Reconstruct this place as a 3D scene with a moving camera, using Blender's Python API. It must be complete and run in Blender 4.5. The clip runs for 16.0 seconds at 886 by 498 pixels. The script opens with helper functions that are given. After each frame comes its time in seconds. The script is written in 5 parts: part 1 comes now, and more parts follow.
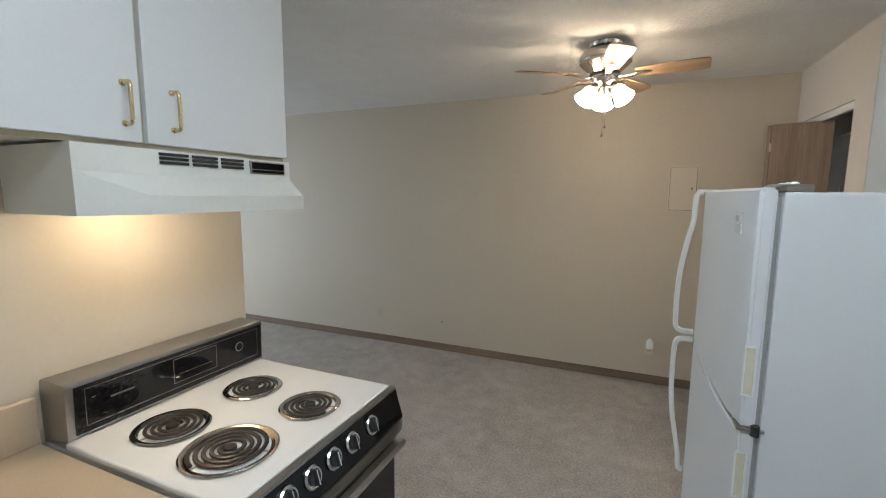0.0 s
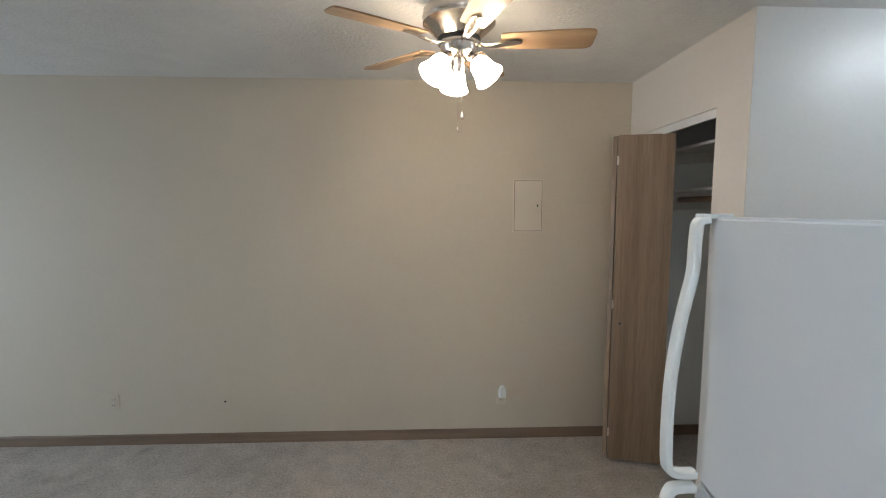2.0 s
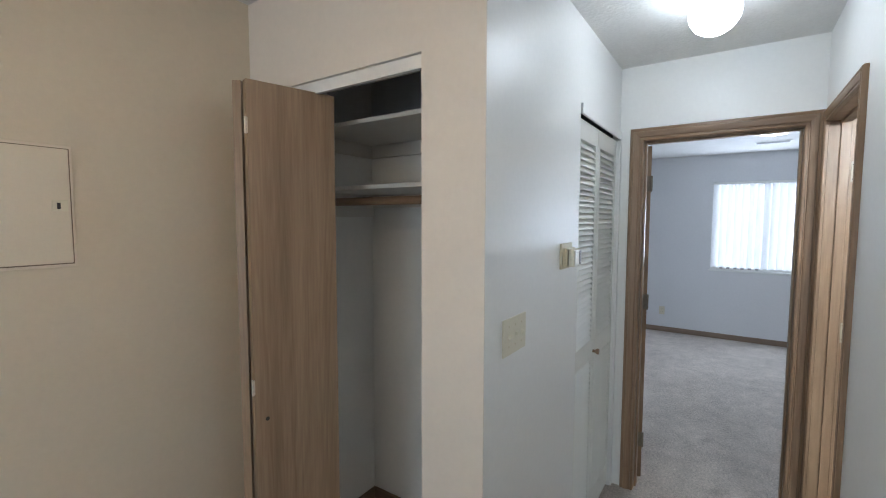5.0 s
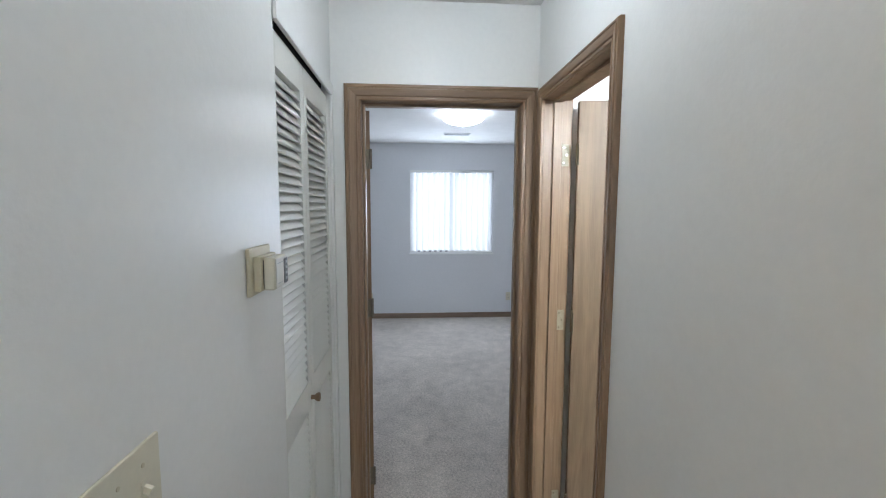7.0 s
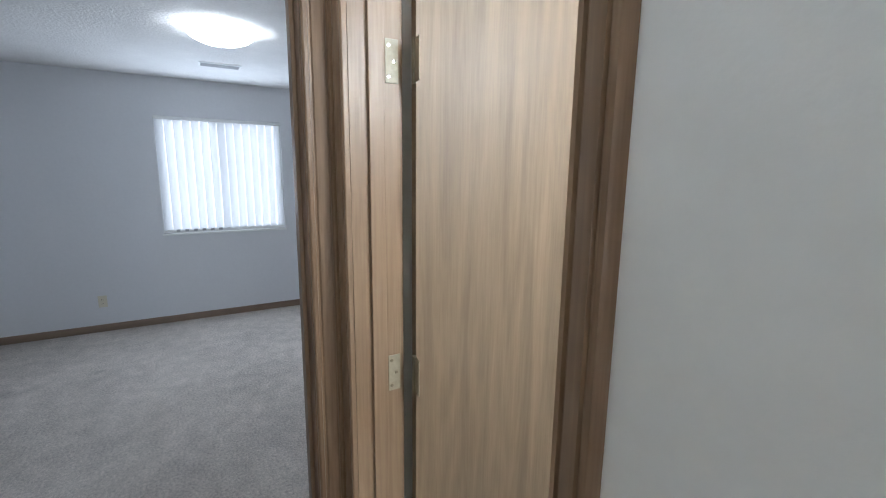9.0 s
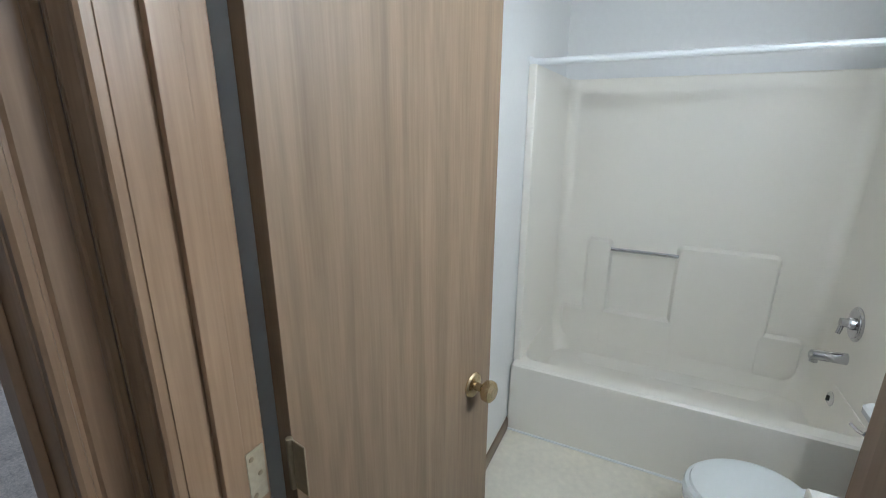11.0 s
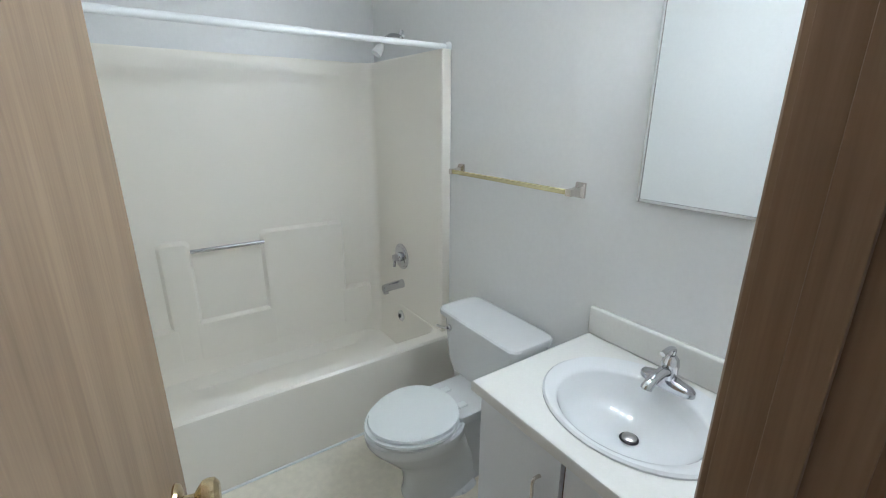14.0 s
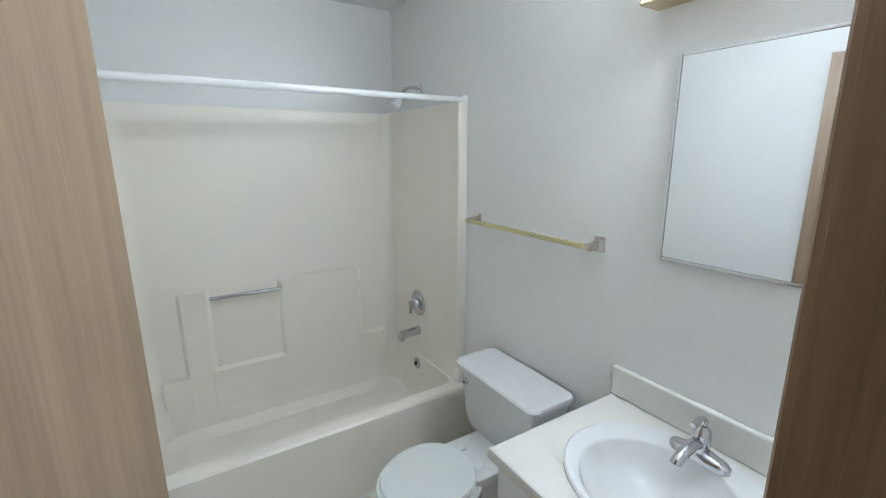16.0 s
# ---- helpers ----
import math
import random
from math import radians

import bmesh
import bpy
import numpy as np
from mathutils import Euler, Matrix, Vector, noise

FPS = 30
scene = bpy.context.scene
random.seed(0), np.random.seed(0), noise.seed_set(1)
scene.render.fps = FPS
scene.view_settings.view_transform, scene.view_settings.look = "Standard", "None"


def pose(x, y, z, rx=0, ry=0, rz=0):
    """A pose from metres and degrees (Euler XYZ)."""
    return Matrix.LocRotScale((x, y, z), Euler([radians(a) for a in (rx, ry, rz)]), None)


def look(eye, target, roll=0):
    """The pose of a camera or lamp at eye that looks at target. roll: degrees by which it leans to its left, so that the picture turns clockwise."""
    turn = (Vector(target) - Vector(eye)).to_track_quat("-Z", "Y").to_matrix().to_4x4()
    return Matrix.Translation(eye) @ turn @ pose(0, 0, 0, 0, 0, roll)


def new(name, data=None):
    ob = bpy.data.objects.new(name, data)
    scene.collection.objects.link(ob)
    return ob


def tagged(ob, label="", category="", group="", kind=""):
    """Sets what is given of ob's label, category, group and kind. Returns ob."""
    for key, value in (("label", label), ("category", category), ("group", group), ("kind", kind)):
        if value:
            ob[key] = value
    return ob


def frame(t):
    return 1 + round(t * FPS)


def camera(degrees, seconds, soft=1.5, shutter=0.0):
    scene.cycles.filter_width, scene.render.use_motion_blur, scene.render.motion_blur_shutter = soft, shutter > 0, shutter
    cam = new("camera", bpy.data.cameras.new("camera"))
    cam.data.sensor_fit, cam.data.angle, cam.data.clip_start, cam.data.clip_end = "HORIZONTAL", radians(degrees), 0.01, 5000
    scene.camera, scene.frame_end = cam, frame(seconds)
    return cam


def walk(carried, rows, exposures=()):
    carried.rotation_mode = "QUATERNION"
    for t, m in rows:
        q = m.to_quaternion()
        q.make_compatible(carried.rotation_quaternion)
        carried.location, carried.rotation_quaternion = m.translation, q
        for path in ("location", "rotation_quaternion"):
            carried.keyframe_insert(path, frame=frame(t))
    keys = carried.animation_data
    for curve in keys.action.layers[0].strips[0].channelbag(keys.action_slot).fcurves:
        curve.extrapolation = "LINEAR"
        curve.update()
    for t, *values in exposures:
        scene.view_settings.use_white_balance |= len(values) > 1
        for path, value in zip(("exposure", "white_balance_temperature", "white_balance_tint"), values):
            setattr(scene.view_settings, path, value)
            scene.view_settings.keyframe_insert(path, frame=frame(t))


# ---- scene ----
cam = camera(91.5, 16.0, soft=1.1)
PATH = [
    (0, (0.560, 0.846, 1.563), (-0.222, 2.670, 1.316), 0.38),
    (0.5, (0.402, 1.019, 1.586), (-0.174, 2.921, 1.366), 0.33),
    (1, (0.316, 1.264, 1.606), (-0.054, 3.216, 1.380), 0.35),
    (1.5, (0.269, 1.538, 1.599), (0.103, 3.521, 1.406), 0.20),
    (2, (0.257, 1.844, 1.596), (0.334, 3.834, 1.417), 0.09),
    (2.5, (0.255, 2.127, 1.618), (0.586, 4.092, 1.439), 0.00),
    (3, (0.319, 2.397, 1.634), (0.893, 4.303, 1.439), -0.05),
    (3.2, (0.371, 2.498, 1.632), (1.018, 4.381, 1.446), 0.00),
    (5.3, (0.680, 3.138, 1.591), (2.449, 4.060, 1.449), 0.26),
    (5.5, (0.764, 3.157, 1.592), (2.593, 3.953, 1.449), 0.36),
    (6, (0.941, 3.201, 1.582), (2.878, 3.679, 1.448), 0.14),
    (6.5, (1.131, 3.260, 1.575), (3.117, 3.424, 1.415), -0.08),
    (7, (1.334, 3.320, 1.585), (3.320, 3.179, 1.387), 0.23),
    (7.5, (1.562, 3.278, 1.578), (3.505, 2.855, 1.358), 0.64),
    (8, (1.825, 3.214, 1.575), (3.711, 2.606, 1.310), 0.20),
    (8.2, (1.930, 3.171, 1.568), (3.791, 2.496, 1.290), 0.35),
    (10.3, (2.551, 3.025, 1.568), (3.777, 1.524, 1.077), 0.09),
    (10.5, (2.595, 3.023, 1.573), (3.722, 1.451, 1.064), -0.01),
    (11, (2.677, 3.020, 1.585), (3.519, 1.292, 1.031), 0.24),
    (11.5, (2.737, 2.971, 1.576), (3.211, 1.110, 1.018), -0.17),
    (12, (2.784, 2.895, 1.581), (2.895, 0.981, 1.014), -0.20),
    (12.5, (2.830, 2.835, 1.565), (2.580, 0.932, 1.001), -0.32),
    (13, (2.895, 2.816, 1.557), (2.312, 0.986, 0.999), 0.06),
    (13.5, (2.949, 2.808, 1.548), (2.076, 1.101, 0.977), 0.43),
    (14, (2.979, 2.806, 1.546), (1.902, 1.227, 0.955), 0.29),
    (14.5, (3.009, 2.822, 1.561), (1.860, 1.305, 0.945), 0.14),
    (15, (3.017, 2.821, 1.591), (1.868, 1.310, 0.961), -0.03),
    (15.5, (2.991, 2.803, 1.611), (1.867, 1.236, 1.080), -0.11),
    (16, (2.946, 2.779, 1.610), (1.921, 1.119, 1.172), -0.28),
]
walk(cam, [(t, look(eye, goal, roll)) for t, eye, goal, roll in PATH],
     [(0.0, 0.12, 6400, 10), (1.0, 0.24, 6400, 10), (2.0, 0.28, 6120, 10), (3.2, 0.48, 5950, 10), (5.3, 0.42, 6070, 10), (8.2, 0.42, 6180, 10), (10.3, -0.24, 5850, 10), (12.0, -0.13, 5850, 10), (13.0, -0.13, 5900, 10), (16.0, -0.17, 5960, 10)])


# ---- light ----
FAN = (0.388, 3.62)
world = bpy.data.worlds.new("world")
scene.world = world
world.use_nodes = True
_wn = world.node_tree.nodes
_sky = _wn.new("ShaderNodeTexSky")
_sky.sky_type, _sky.sun_disc, _sky.sun_elevation, _sky.sun_rotation = "NISHITA", False, radians(40), radians(200)
world.node_tree.links.new(_sky.outputs[0], _wn["Background"].inputs[0])
_wn["Background"].inputs[1].default_value = 0.1


def area_light(name, eye, target, w, h, watts, color):
    data = bpy.data.lights.new(name, "AREA")
    data.shape, data.size, data.size_y, data.energy, data.color = "RECTANGLE", w, h, watts, color
    ob = new(name, data)
    ob.matrix_world = look(eye, target)
    return ob


def point_light(name, at, watts, color, r):
    data = bpy.data.lights.new(name, "POINT")
    data.energy, data.color, data.shadow_soft_size = watts, color, r
    ob = new(name, data)
    ob.location = at
    return ob


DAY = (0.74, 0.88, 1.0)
# daylight in the living room's glass door and the bedroom window
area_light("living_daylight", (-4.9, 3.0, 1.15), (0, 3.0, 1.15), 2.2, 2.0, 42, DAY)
# fill from behind the kitchen, added; no such window is known
area_light("kitchen_rear_fill", (0.3, -2.4, 1.45), (0.3, 0, 1.3), 1.6, 1.3, 5, DAY)
area_light("bedroom_daylight", (7.35, 2.77, 1.47), (5.0, 2.77, 1.47), 1.0, 0.9, 24, (0.76, 0.86, 1.0))
# lamps seen in the place
point_light("hood_bulb", (-0.61, 1.68, 1.53), 2.5, (1.0, 0.84, 0.65), 0.05)

# ---- materials ----
def material(name, color, rough=0.5, metal=0.0, var=0.06, scale=6.0, fine=120.0, bump=0.0, bscale=200.0, spec=0.5,
             stretch=(1, 1, 1), transmission=0.0, coat=0.0, roughvar=0.1, island=0.0):
    m = bpy.data.materials.new(name)
    m.use_nodes = True
    nt = m.node_tree
    b = nt.nodes["Principled BSDF"]
    tc = nt.nodes.new("ShaderNodeTexCoord")
    mp = nt.nodes.new("ShaderNodeMapping")
    mp.inputs["Scale"].default_value = stretch
    nt.links.new(tc.outputs["Object"], mp.inputs[0])
    n1 = nt.nodes.new("ShaderNodeTexNoise")
    n1.inputs["Scale"].default_value, n1.inputs["Detail"].default_value = scale, 4
    n2 = nt.nodes.new("ShaderNodeTexNoise")
    n2.inputs["Scale"].default_value, n2.inputs["Detail"].default_value = fine, 3
    for n in (n1, n2):
        nt.links.new(mp.outputs[0], n.inputs[0])
    add = nt.nodes.new("ShaderNodeMath")
    add.operation = "ADD"
    nt.links.new(n1.outputs[0], add.inputs[0])
    nt.links.new(n2.outputs[0], add.inputs[1])
    mr = nt.nodes.new("ShaderNodeMapRange")
    mr.inputs[1].default_value, mr.inputs[2].default_value = 0.6, 1.4
    mr.inputs[3].default_value, mr.inputs[4].default_value = 1 - var, 1 + var
    nt.links.new(add.outputs[0], mr.inputs[0])
    mul = nt.nodes.new("ShaderNodeMix")
    mul.data_type, mul.blend_type = "RGBA", "MULTIPLY"
    mul.inputs[0].default_value = 1
    mul.inputs[6].default_value = (*color, 1)
    nt.links.new(mr.outputs[0], mul.inputs[7])
    nt.links.new(mul.outputs[2], b.inputs["Base Color"])
    rr = nt.nodes.new("ShaderNodeMapRange")
    rr.inputs[3].default_value, rr.inputs[4].default_value = max(0.02, rough * (1 - roughvar)), min(1, rough * (1 + roughvar))
    nt.links.new(n1.outputs[0], rr.inputs[0])
    nt.links.new(rr.outputs[0], b.inputs["Roughness"])
    b.inputs["Metallic"].default_value = metal
    b.inputs["Specular IOR Level"].default_value = spec
    b.inputs["Transmission Weight"].default_value = transmission
    b.inputs["Coat Weight"].default_value = coat
    if bump:
        n3 = nt.nodes.new("ShaderNodeTexNoise")
        n3.inputs["Scale"].default_value, n3.inputs["Detail"].default_value = bscale, 3
        nt.links.new(mp.outputs[0], n3.inputs[0])
        bp = nt.nodes.new("ShaderNodeBump")
        bp.inputs["Strength"].default_value, bp.inputs["Distance"].default_value = bump, 0.004
        nt.links.new(n3.outputs[0], bp.inputs["Height"])
        nt.links.new(bp.outputs[0], b.inputs["Normal"])
    return m


def wood(name, dark, light, rough=0.4, grain=1.0, axis="z", figure=0.0):
    m = bpy.data.materials.new(name)
    m.use_nodes = True
    nt = m.node_tree
    b = nt.nodes["Principled BSDF"]
    tc = nt.nodes.new("ShaderNodeTexCoord")
    mp = nt.nodes.new("ShaderNodeMapping")
    mp.inputs["Scale"].default_value = {"z": (1, 1, 0.045), "x": (0.045, 1, 1), "y": (1, 0.045, 1)}[axis]
    nt.links.new(tc.outputs["Object"], mp.inputs[0])
    n1 = nt.nodes.new("ShaderNodeTexNoise")
    n1.inputs["Scale"].default_value, n1.inputs["Detail"].default_value, n1.inputs["Distortion"].default_value = 16 * grain, 5, 0.6
    n2 = nt.nodes.new("ShaderNodeTexNoise")
    n2.inputs["Scale"].default_value, n2.inputs["Detail"].default_value = 150 * grain, 4
    for n in (n1, n2):
        nt.links.new(mp.outputs[0], n.inputs[0])
    add = nt.nodes.new("ShaderNodeMath")
    add.operation = "MULTIPLY_ADD"
    nt.links.new(n2.outputs[0], add.inputs[0])
    add.inputs[1].default_value = 0.45
    nt.links.new(n1.outputs[0], add.inputs[2])
    if figure:
        # flat-sawn figure: growth-ring bands along the contours of a slow, drawn-out noise
        n4 = nt.nodes.new("ShaderNodeTexNoise")
        n4.inputs["Scale"].default_value, n4.inputs["Detail"].default_value, n4.inputs["Distortion"].default_value = 5.5, 1.5, 0.15
        mp2 = nt.nodes.new("ShaderNodeMapping")
        mp2.inputs["Scale"].default_value = {"z": (1, 1, 0.085), "x": (0.085, 1, 1), "y": (1, 0.085, 1)}[axis]
        nt.links.new(tc.outputs["Object"], mp2.inputs[0])
        nt.links.new(mp2.outputs[0], n4.inputs[0])
        fr = nt.nodes.new("ShaderNodeMath")
        fr.operation = "MULTIPLY"
        nt.links.new(n4.outputs[0], fr.inputs[0])
        fr.inputs[1].default_value = 150.0
        sn = nt.nodes.new("ShaderNodeMath")
        sn.operation = "SINE"
        nt.links.new(fr.outputs[0], sn.inputs[0])
        ma = nt.nodes.new("ShaderNodeMath")
        ma.operation = "MULTIPLY_ADD"
        nt.links.new(sn.outputs[0], ma.inputs[0])
        ma.inputs[1].default_value = figure
        nt.links.new(add.outputs[0], ma.inputs[2])
        add = ma
    ramp = nt.nodes.new("ShaderNodeValToRGB")
    ramp.color_ramp.elements[0].position, ramp.color_ramp.elements[1].position = 0.48, 0.96
    ramp.color_ramp.elements[0].color, ramp.color_ramp.elements[1].color = (*dark, 1), (*light, 1)
    nt.links.new(add.outputs[0], ramp.inputs[0])
    nt.links.new(ramp.outputs[0], b.inputs["Base Color"])
    b.inputs["Roughness"].default_value = rough
    bp = nt.nodes.new("ShaderNodeBump")
    bp.inputs["Strength"].default_value, bp.inputs["Distance"].default_value = 0.12, 0.001
    nt.links.new(n2.outputs[0], bp.inputs["Height"])
    nt.links.new(bp.outputs[0], b.inputs["Normal"])
    return m


def glow(name, color, strength):
    m = bpy.data.materials.new(name)
    m.use_nodes = True
    b = m.node_tree.nodes["Principled BSDF"]
    b.inputs["Base Color"].default_value = (0.85, 0.85, 0.85, 1)
    b.inputs["Emission Color"].default_value = (*color, 1)
    b.inputs["Emission Strength"].default_value = strength
    b.inputs["Roughness"].default_value = 0.25
    return m


def carpet(name, color):
    m = bpy.data.materials.new(name)
    m.use_nodes = True
    nt = m.node_tree
    b = nt.nodes["Principled BSDF"]
    tc = nt.nodes.new("ShaderNodeTexCoord")
    vals = []
    for s, d in ((1.6, 3), (9.0, 4), (70.0, 3), (260.0, 2)):
        n = nt.nodes.new("ShaderNodeTexNoise")
        n.inputs["Scale"].default_value, n.inputs["Detail"].default_value = s, d
        nt.links.new(tc.outputs["Object"], n.inputs[0])
        vals.append(n)
    prev = None
    for n, w in zip(vals, (0.22, 0.24, 0.44, 0.52)):
        k = nt.nodes.new("ShaderNodeMath")
        k.operation = "MULTIPLY_ADD"
        nt.links.new(n.outputs[0], k.inputs[0])
        k.inputs[1].default_value = w
        if prev:
            nt.links.new(prev.outputs[0], k.inputs[2])
        else:
            k.inputs[2].default_value = 0.0
        prev = k
    ramp = nt.nodes.new("ShaderNodeValToRGB")
    e = ramp.color_ramp.elements
    e[0].position, e[1].position = 0.54, 0.90
    e[0].color, e[1].color = (*[c * 0.55 for c in color], 1), (*[min(1, c * 1.38) for c in color], 1)
    nt.links.new(prev.outputs[0], ramp.inputs[0])
    # a few small worn stains
    st = nt.nodes.new("ShaderNodeTexNoise")
    st.inputs["Scale"].default_value, st.inputs["Detail"].default_value = 3.3, 5
    nt.links.new(tc.outputs["Object"], st.inputs[0])
    sr = nt.nodes.new("ShaderNodeMapRange")
    sr.inputs[1].default_value, sr.inputs[2].default_value, sr.inputs[3].default_value, sr.inputs[4].default_value = 0.66, 0.74, 1.0, 0.72
    nt.links.new(st.outputs[0], sr.inputs[0])
    mul = nt.nodes.new("ShaderNodeMix")
    mul.data_type, mul.blend_type = "RGBA", "MULTIPLY"
    mul.inputs[0].default_value = 1
    nt.links.new(ramp.outputs[0], mul.inputs[6])
    nt.links.new(sr.outputs[0], mul.inputs[7])
    nt.links.new(mul.outputs[2], b.inputs["Base Color"])
    b.inputs["Roughness"].default_value, b.inputs["Specular IOR Level"].default_value = 0.95, 0.1
    b.inputs["Sheen Weight"].default_value = 0.15
    ad = nt.nodes.new("ShaderNodeMath")
    nt.links.new(vals[2].outputs[0], ad.inputs[0])
    nt.links.new(vals[3].outputs[0], ad.inputs[1])
    bp = nt.nodes.new("ShaderNodeBump")
    bp.inputs["Strength"].default_value, bp.inputs["Distance"].default_value = 0.9, 0.012
    nt.links.new(ad.outputs[0], bp.inputs["Height"])
    nt.links.new(bp.outputs[0], b.inputs["Normal"])
    return m


M_BEIGE = material("beige_wall_paint", (0.60, 0.53, 0.43), 0.55, var=0.03, scale=1.5, fine=60, bump=0.12, bscale=140)
M_WHITE = material("white_wall_paint", (0.79, 0.79, 0.775), 0.36, var=0.025, scale=1.3, fine=50, bump=0.10, bscale=110)
M_CREAMWALL = material("cream_wall_paint", (0.71, 0.66, 0.605), 0.45, var=0.03, scale=1.4, fine=55, bump=0.11, bscale=120)
M_BEDWALL = material("bedroom_wall_paint", (0.70, 0.71, 0.73), 0.5, var=0.03, scale=1.3, fine=50, bump=0.1, bscale=110)
M_CEIL = material("textured_ceiling_paint", (0.76, 0.75, 0.73), 0.85, var=0.06, scale=8, fine=70, bump=1.0, bscale=62)
M_CARPET = carpet("greige_cut_pile_carpet", (0.60, 0.54, 0.485))
M_VINYL = material("cream_vinyl_floor", (0.80, 0.75, 0.63), 0.35, var=0.09, scale=5, fine=35, bump=0.08, bscale=60)
M_BATHDOOR = wood("oak_veneer_bathroom_door", (0.165, 0.110, 0.066), (0.256, 0.179, 0.113), 0.5, grain=1.6, figure=0.042)
M_TRIM = wood("stained_oak_trim", (0.185, 0.112, 0.062), (0.335, 0.222, 0.136), 0.4, figure=0.03)
M_TRIMH = wood("stained_oak_trim_level", (0.185, 0.11, 0.058), (0.355, 0.23, 0.136), 0.34, axis="y")
M_TRIMX = wood("stained_oak_trim_level_x", (0.185, 0.11, 0.058), (0.355, 0.23, 0.136), 0.34, axis="x")
M_BASE = wood("taupe_baseboard", (0.16, 0.105, 0.07), (0.25, 0.18, 0.125), 0.45, axis="x")
M_BASEY = wood("taupe_baseboard_y", (0.16, 0.105, 0.07), (0.25, 0.18, 0.125), 0.45, axis="y")
M_CLOSETDOOR = wood("grey_brown_bifold_veneer", (0.19, 0.125, 0.075), (0.33, 0.235, 0.155), 0.42, grain=1.0, figure=0.03)
M_CAB = material("white_laminate", (0.74, 0.75, 0.76), 0.4, var=0.02, scale=3)
M_HOOD = material("cream_white_enamel", (0.76, 0.76, 0.72), 0.3, var=0.03, scale=4)
M_FRIDGE = material("white_appliance_enamel", (0.68, 0.70, 0.73), 0.38, var=0.015, scale=3, bump=0.15, bscale=400)
M_PLASTIC = material("white_plastic", (0.80, 0.81, 0.80), 0.35, var=0.02)
M_IVORY = material("ivory_plastic", (0.66, 0.62, 0.50), 0.4, var=0.04)
M_PUTTY = material("aged_ivory_plastic", (0.56, 0.50, 0.36), 0.45, var=0.05)
M_CHROME = material("chrome", (0.58, 0.58, 0.60), 0.12, 1.0, var=0.03)
M_NICKEL = material("brushed_nickel", (0.62, 0.57, 0.52), 0.24, 1.0, var=0.05, fine=300)
M_BRASS = material("aged_brass", (0.62, 0.50, 0.30), 0.25, 1.0, var=0.12, scale=30)
M_FRAME = material("polished_steel_frame", (0.72, 0.72, 0.71), 0.22, 1.0, var=0.04, scale=20)
M_STEEL = material("dull_steel", (0.40, 0.385, 0.365), 0.33, 1.0, var=0.08, scale=20)
M_BLACK = material("black_glass", (0.010, 0.010, 0.011), 0.07, var=0.1, spec=0.35)
M_DARK = material("dark_gap", (0.03, 0.03, 0.03), 0.7)
M_COIL = material("burnt_coil_metal", (0.10, 0.085, 0.075), 0.35, 0.8, var=0.25, scale=30)
M_PAN = material("heat_stained_chrome", (0.60, 0.55, 0.48), 0.14, 1.0, var=0.25, scale=18)
M_ENAMEL = material("white_porcelain_enamel", (0.82, 0.81, 0.79), 0.18, var=0.02, coat=0.3)
M_COUNTER = material("tan_laminate", (0.52, 0.41, 0.29), 0.35, var=0.08, scale=8, fine=200)
M_FIBER = material("cream_fiberglass", (0.86, 0.82, 0.735), 0.3, var=0.006, scale=3, roughvar=0.03)
M_CHINA = material("white_vitreous_china", (0.75, 0.76, 0.76), 0.1, var=0.015, coat=0.5)
M_SEAT = material("glossy_white_seat_plastic", (0.78, 0.81, 0.80), 0.16, var=0.015)
M_CULT = material("white_cultured_marble", (0.73, 0.72, 0.68), 0.22, var=0.03, scale=4)
M_SHELF = material("white_painted_shelf", (0.66, 0.64, 0.60), 0.55, var=0.05)
M_ROD = wood("brown_wood_rod", (0.13, 0.075, 0.04), (0.25, 0.16, 0.095), 0.5, axis="y")
M_LOUVER = material("white_painted_louver", (0.72, 0.72, 0.68), 0.4, var=0.04, scale=10)
M_YELLOW = material("yellowed_clear_acrylic", (0.74, 0.66, 0.36), 0.25, var=0.08, transmission=0.25)
M_MIRROR = material("mirror_glass", (0.9, 0.92, 0.92), 0.02, 1.0, var=0.0)
M_BLADE = wood("oak_fan_blade", (0.30, 0.185, 0.10), (0.48, 0.33, 0.20), 0.35, grain=1.4, axis="x")
M_SHADE = glow("lit_frosted_glass", (1.0, 0.80, 0.57), 32.5)
M_GLOBE = glow("lit_white_glass_globe", (0.86, 0.94, 1.0), 16.0)
M_BEDLAMP = glow("lit_frosted_dome", (0.86, 0.93, 1.0), 17.0)
M_VANLAMP = glow("lit_vanity_bulb", (0.90, 0.965, 1.0), 195.0)
M_SKYGLOW = glow("bright_overcast_distance", (0.91, 0.96, 1.0), 2.45)
M_BLIND = material("translucent_white_vinyl_slat", (0.86, 0.88, 0.90), 0.5, var=0.02, transmission=0.0)
_b = M_BLIND.node_tree
_tr = _b.nodes.new("ShaderNodeBsdfTranslucent")
_tr.inputs[0].default_value = (0.92, 0.95, 1.0, 1)
_mx = _b.nodes.new("ShaderNodeMixShader")
_mx.inputs[0].default_value = 0.6
_out = [n for n in _b.nodes if n.type == "OUTPUT_MATERIAL"][0]
_b.links.new(_b.nodes["Principled BSDF"].outputs[0], _mx.inputs[1])
_b.links.new(_tr.outputs[0], _mx.inputs[2])
_b.links.new(_mx.outputs[0], _out.inputs[0])
M_HINGE = material("dull_brass_hinge", (0.25, 0.205, 0.135), 0.55, 0.2, var=0.15, scale=40)
M_COVER = material("greyish_white_plastic", (0.66, 0.64, 0.60), 0.4, var=0.03)
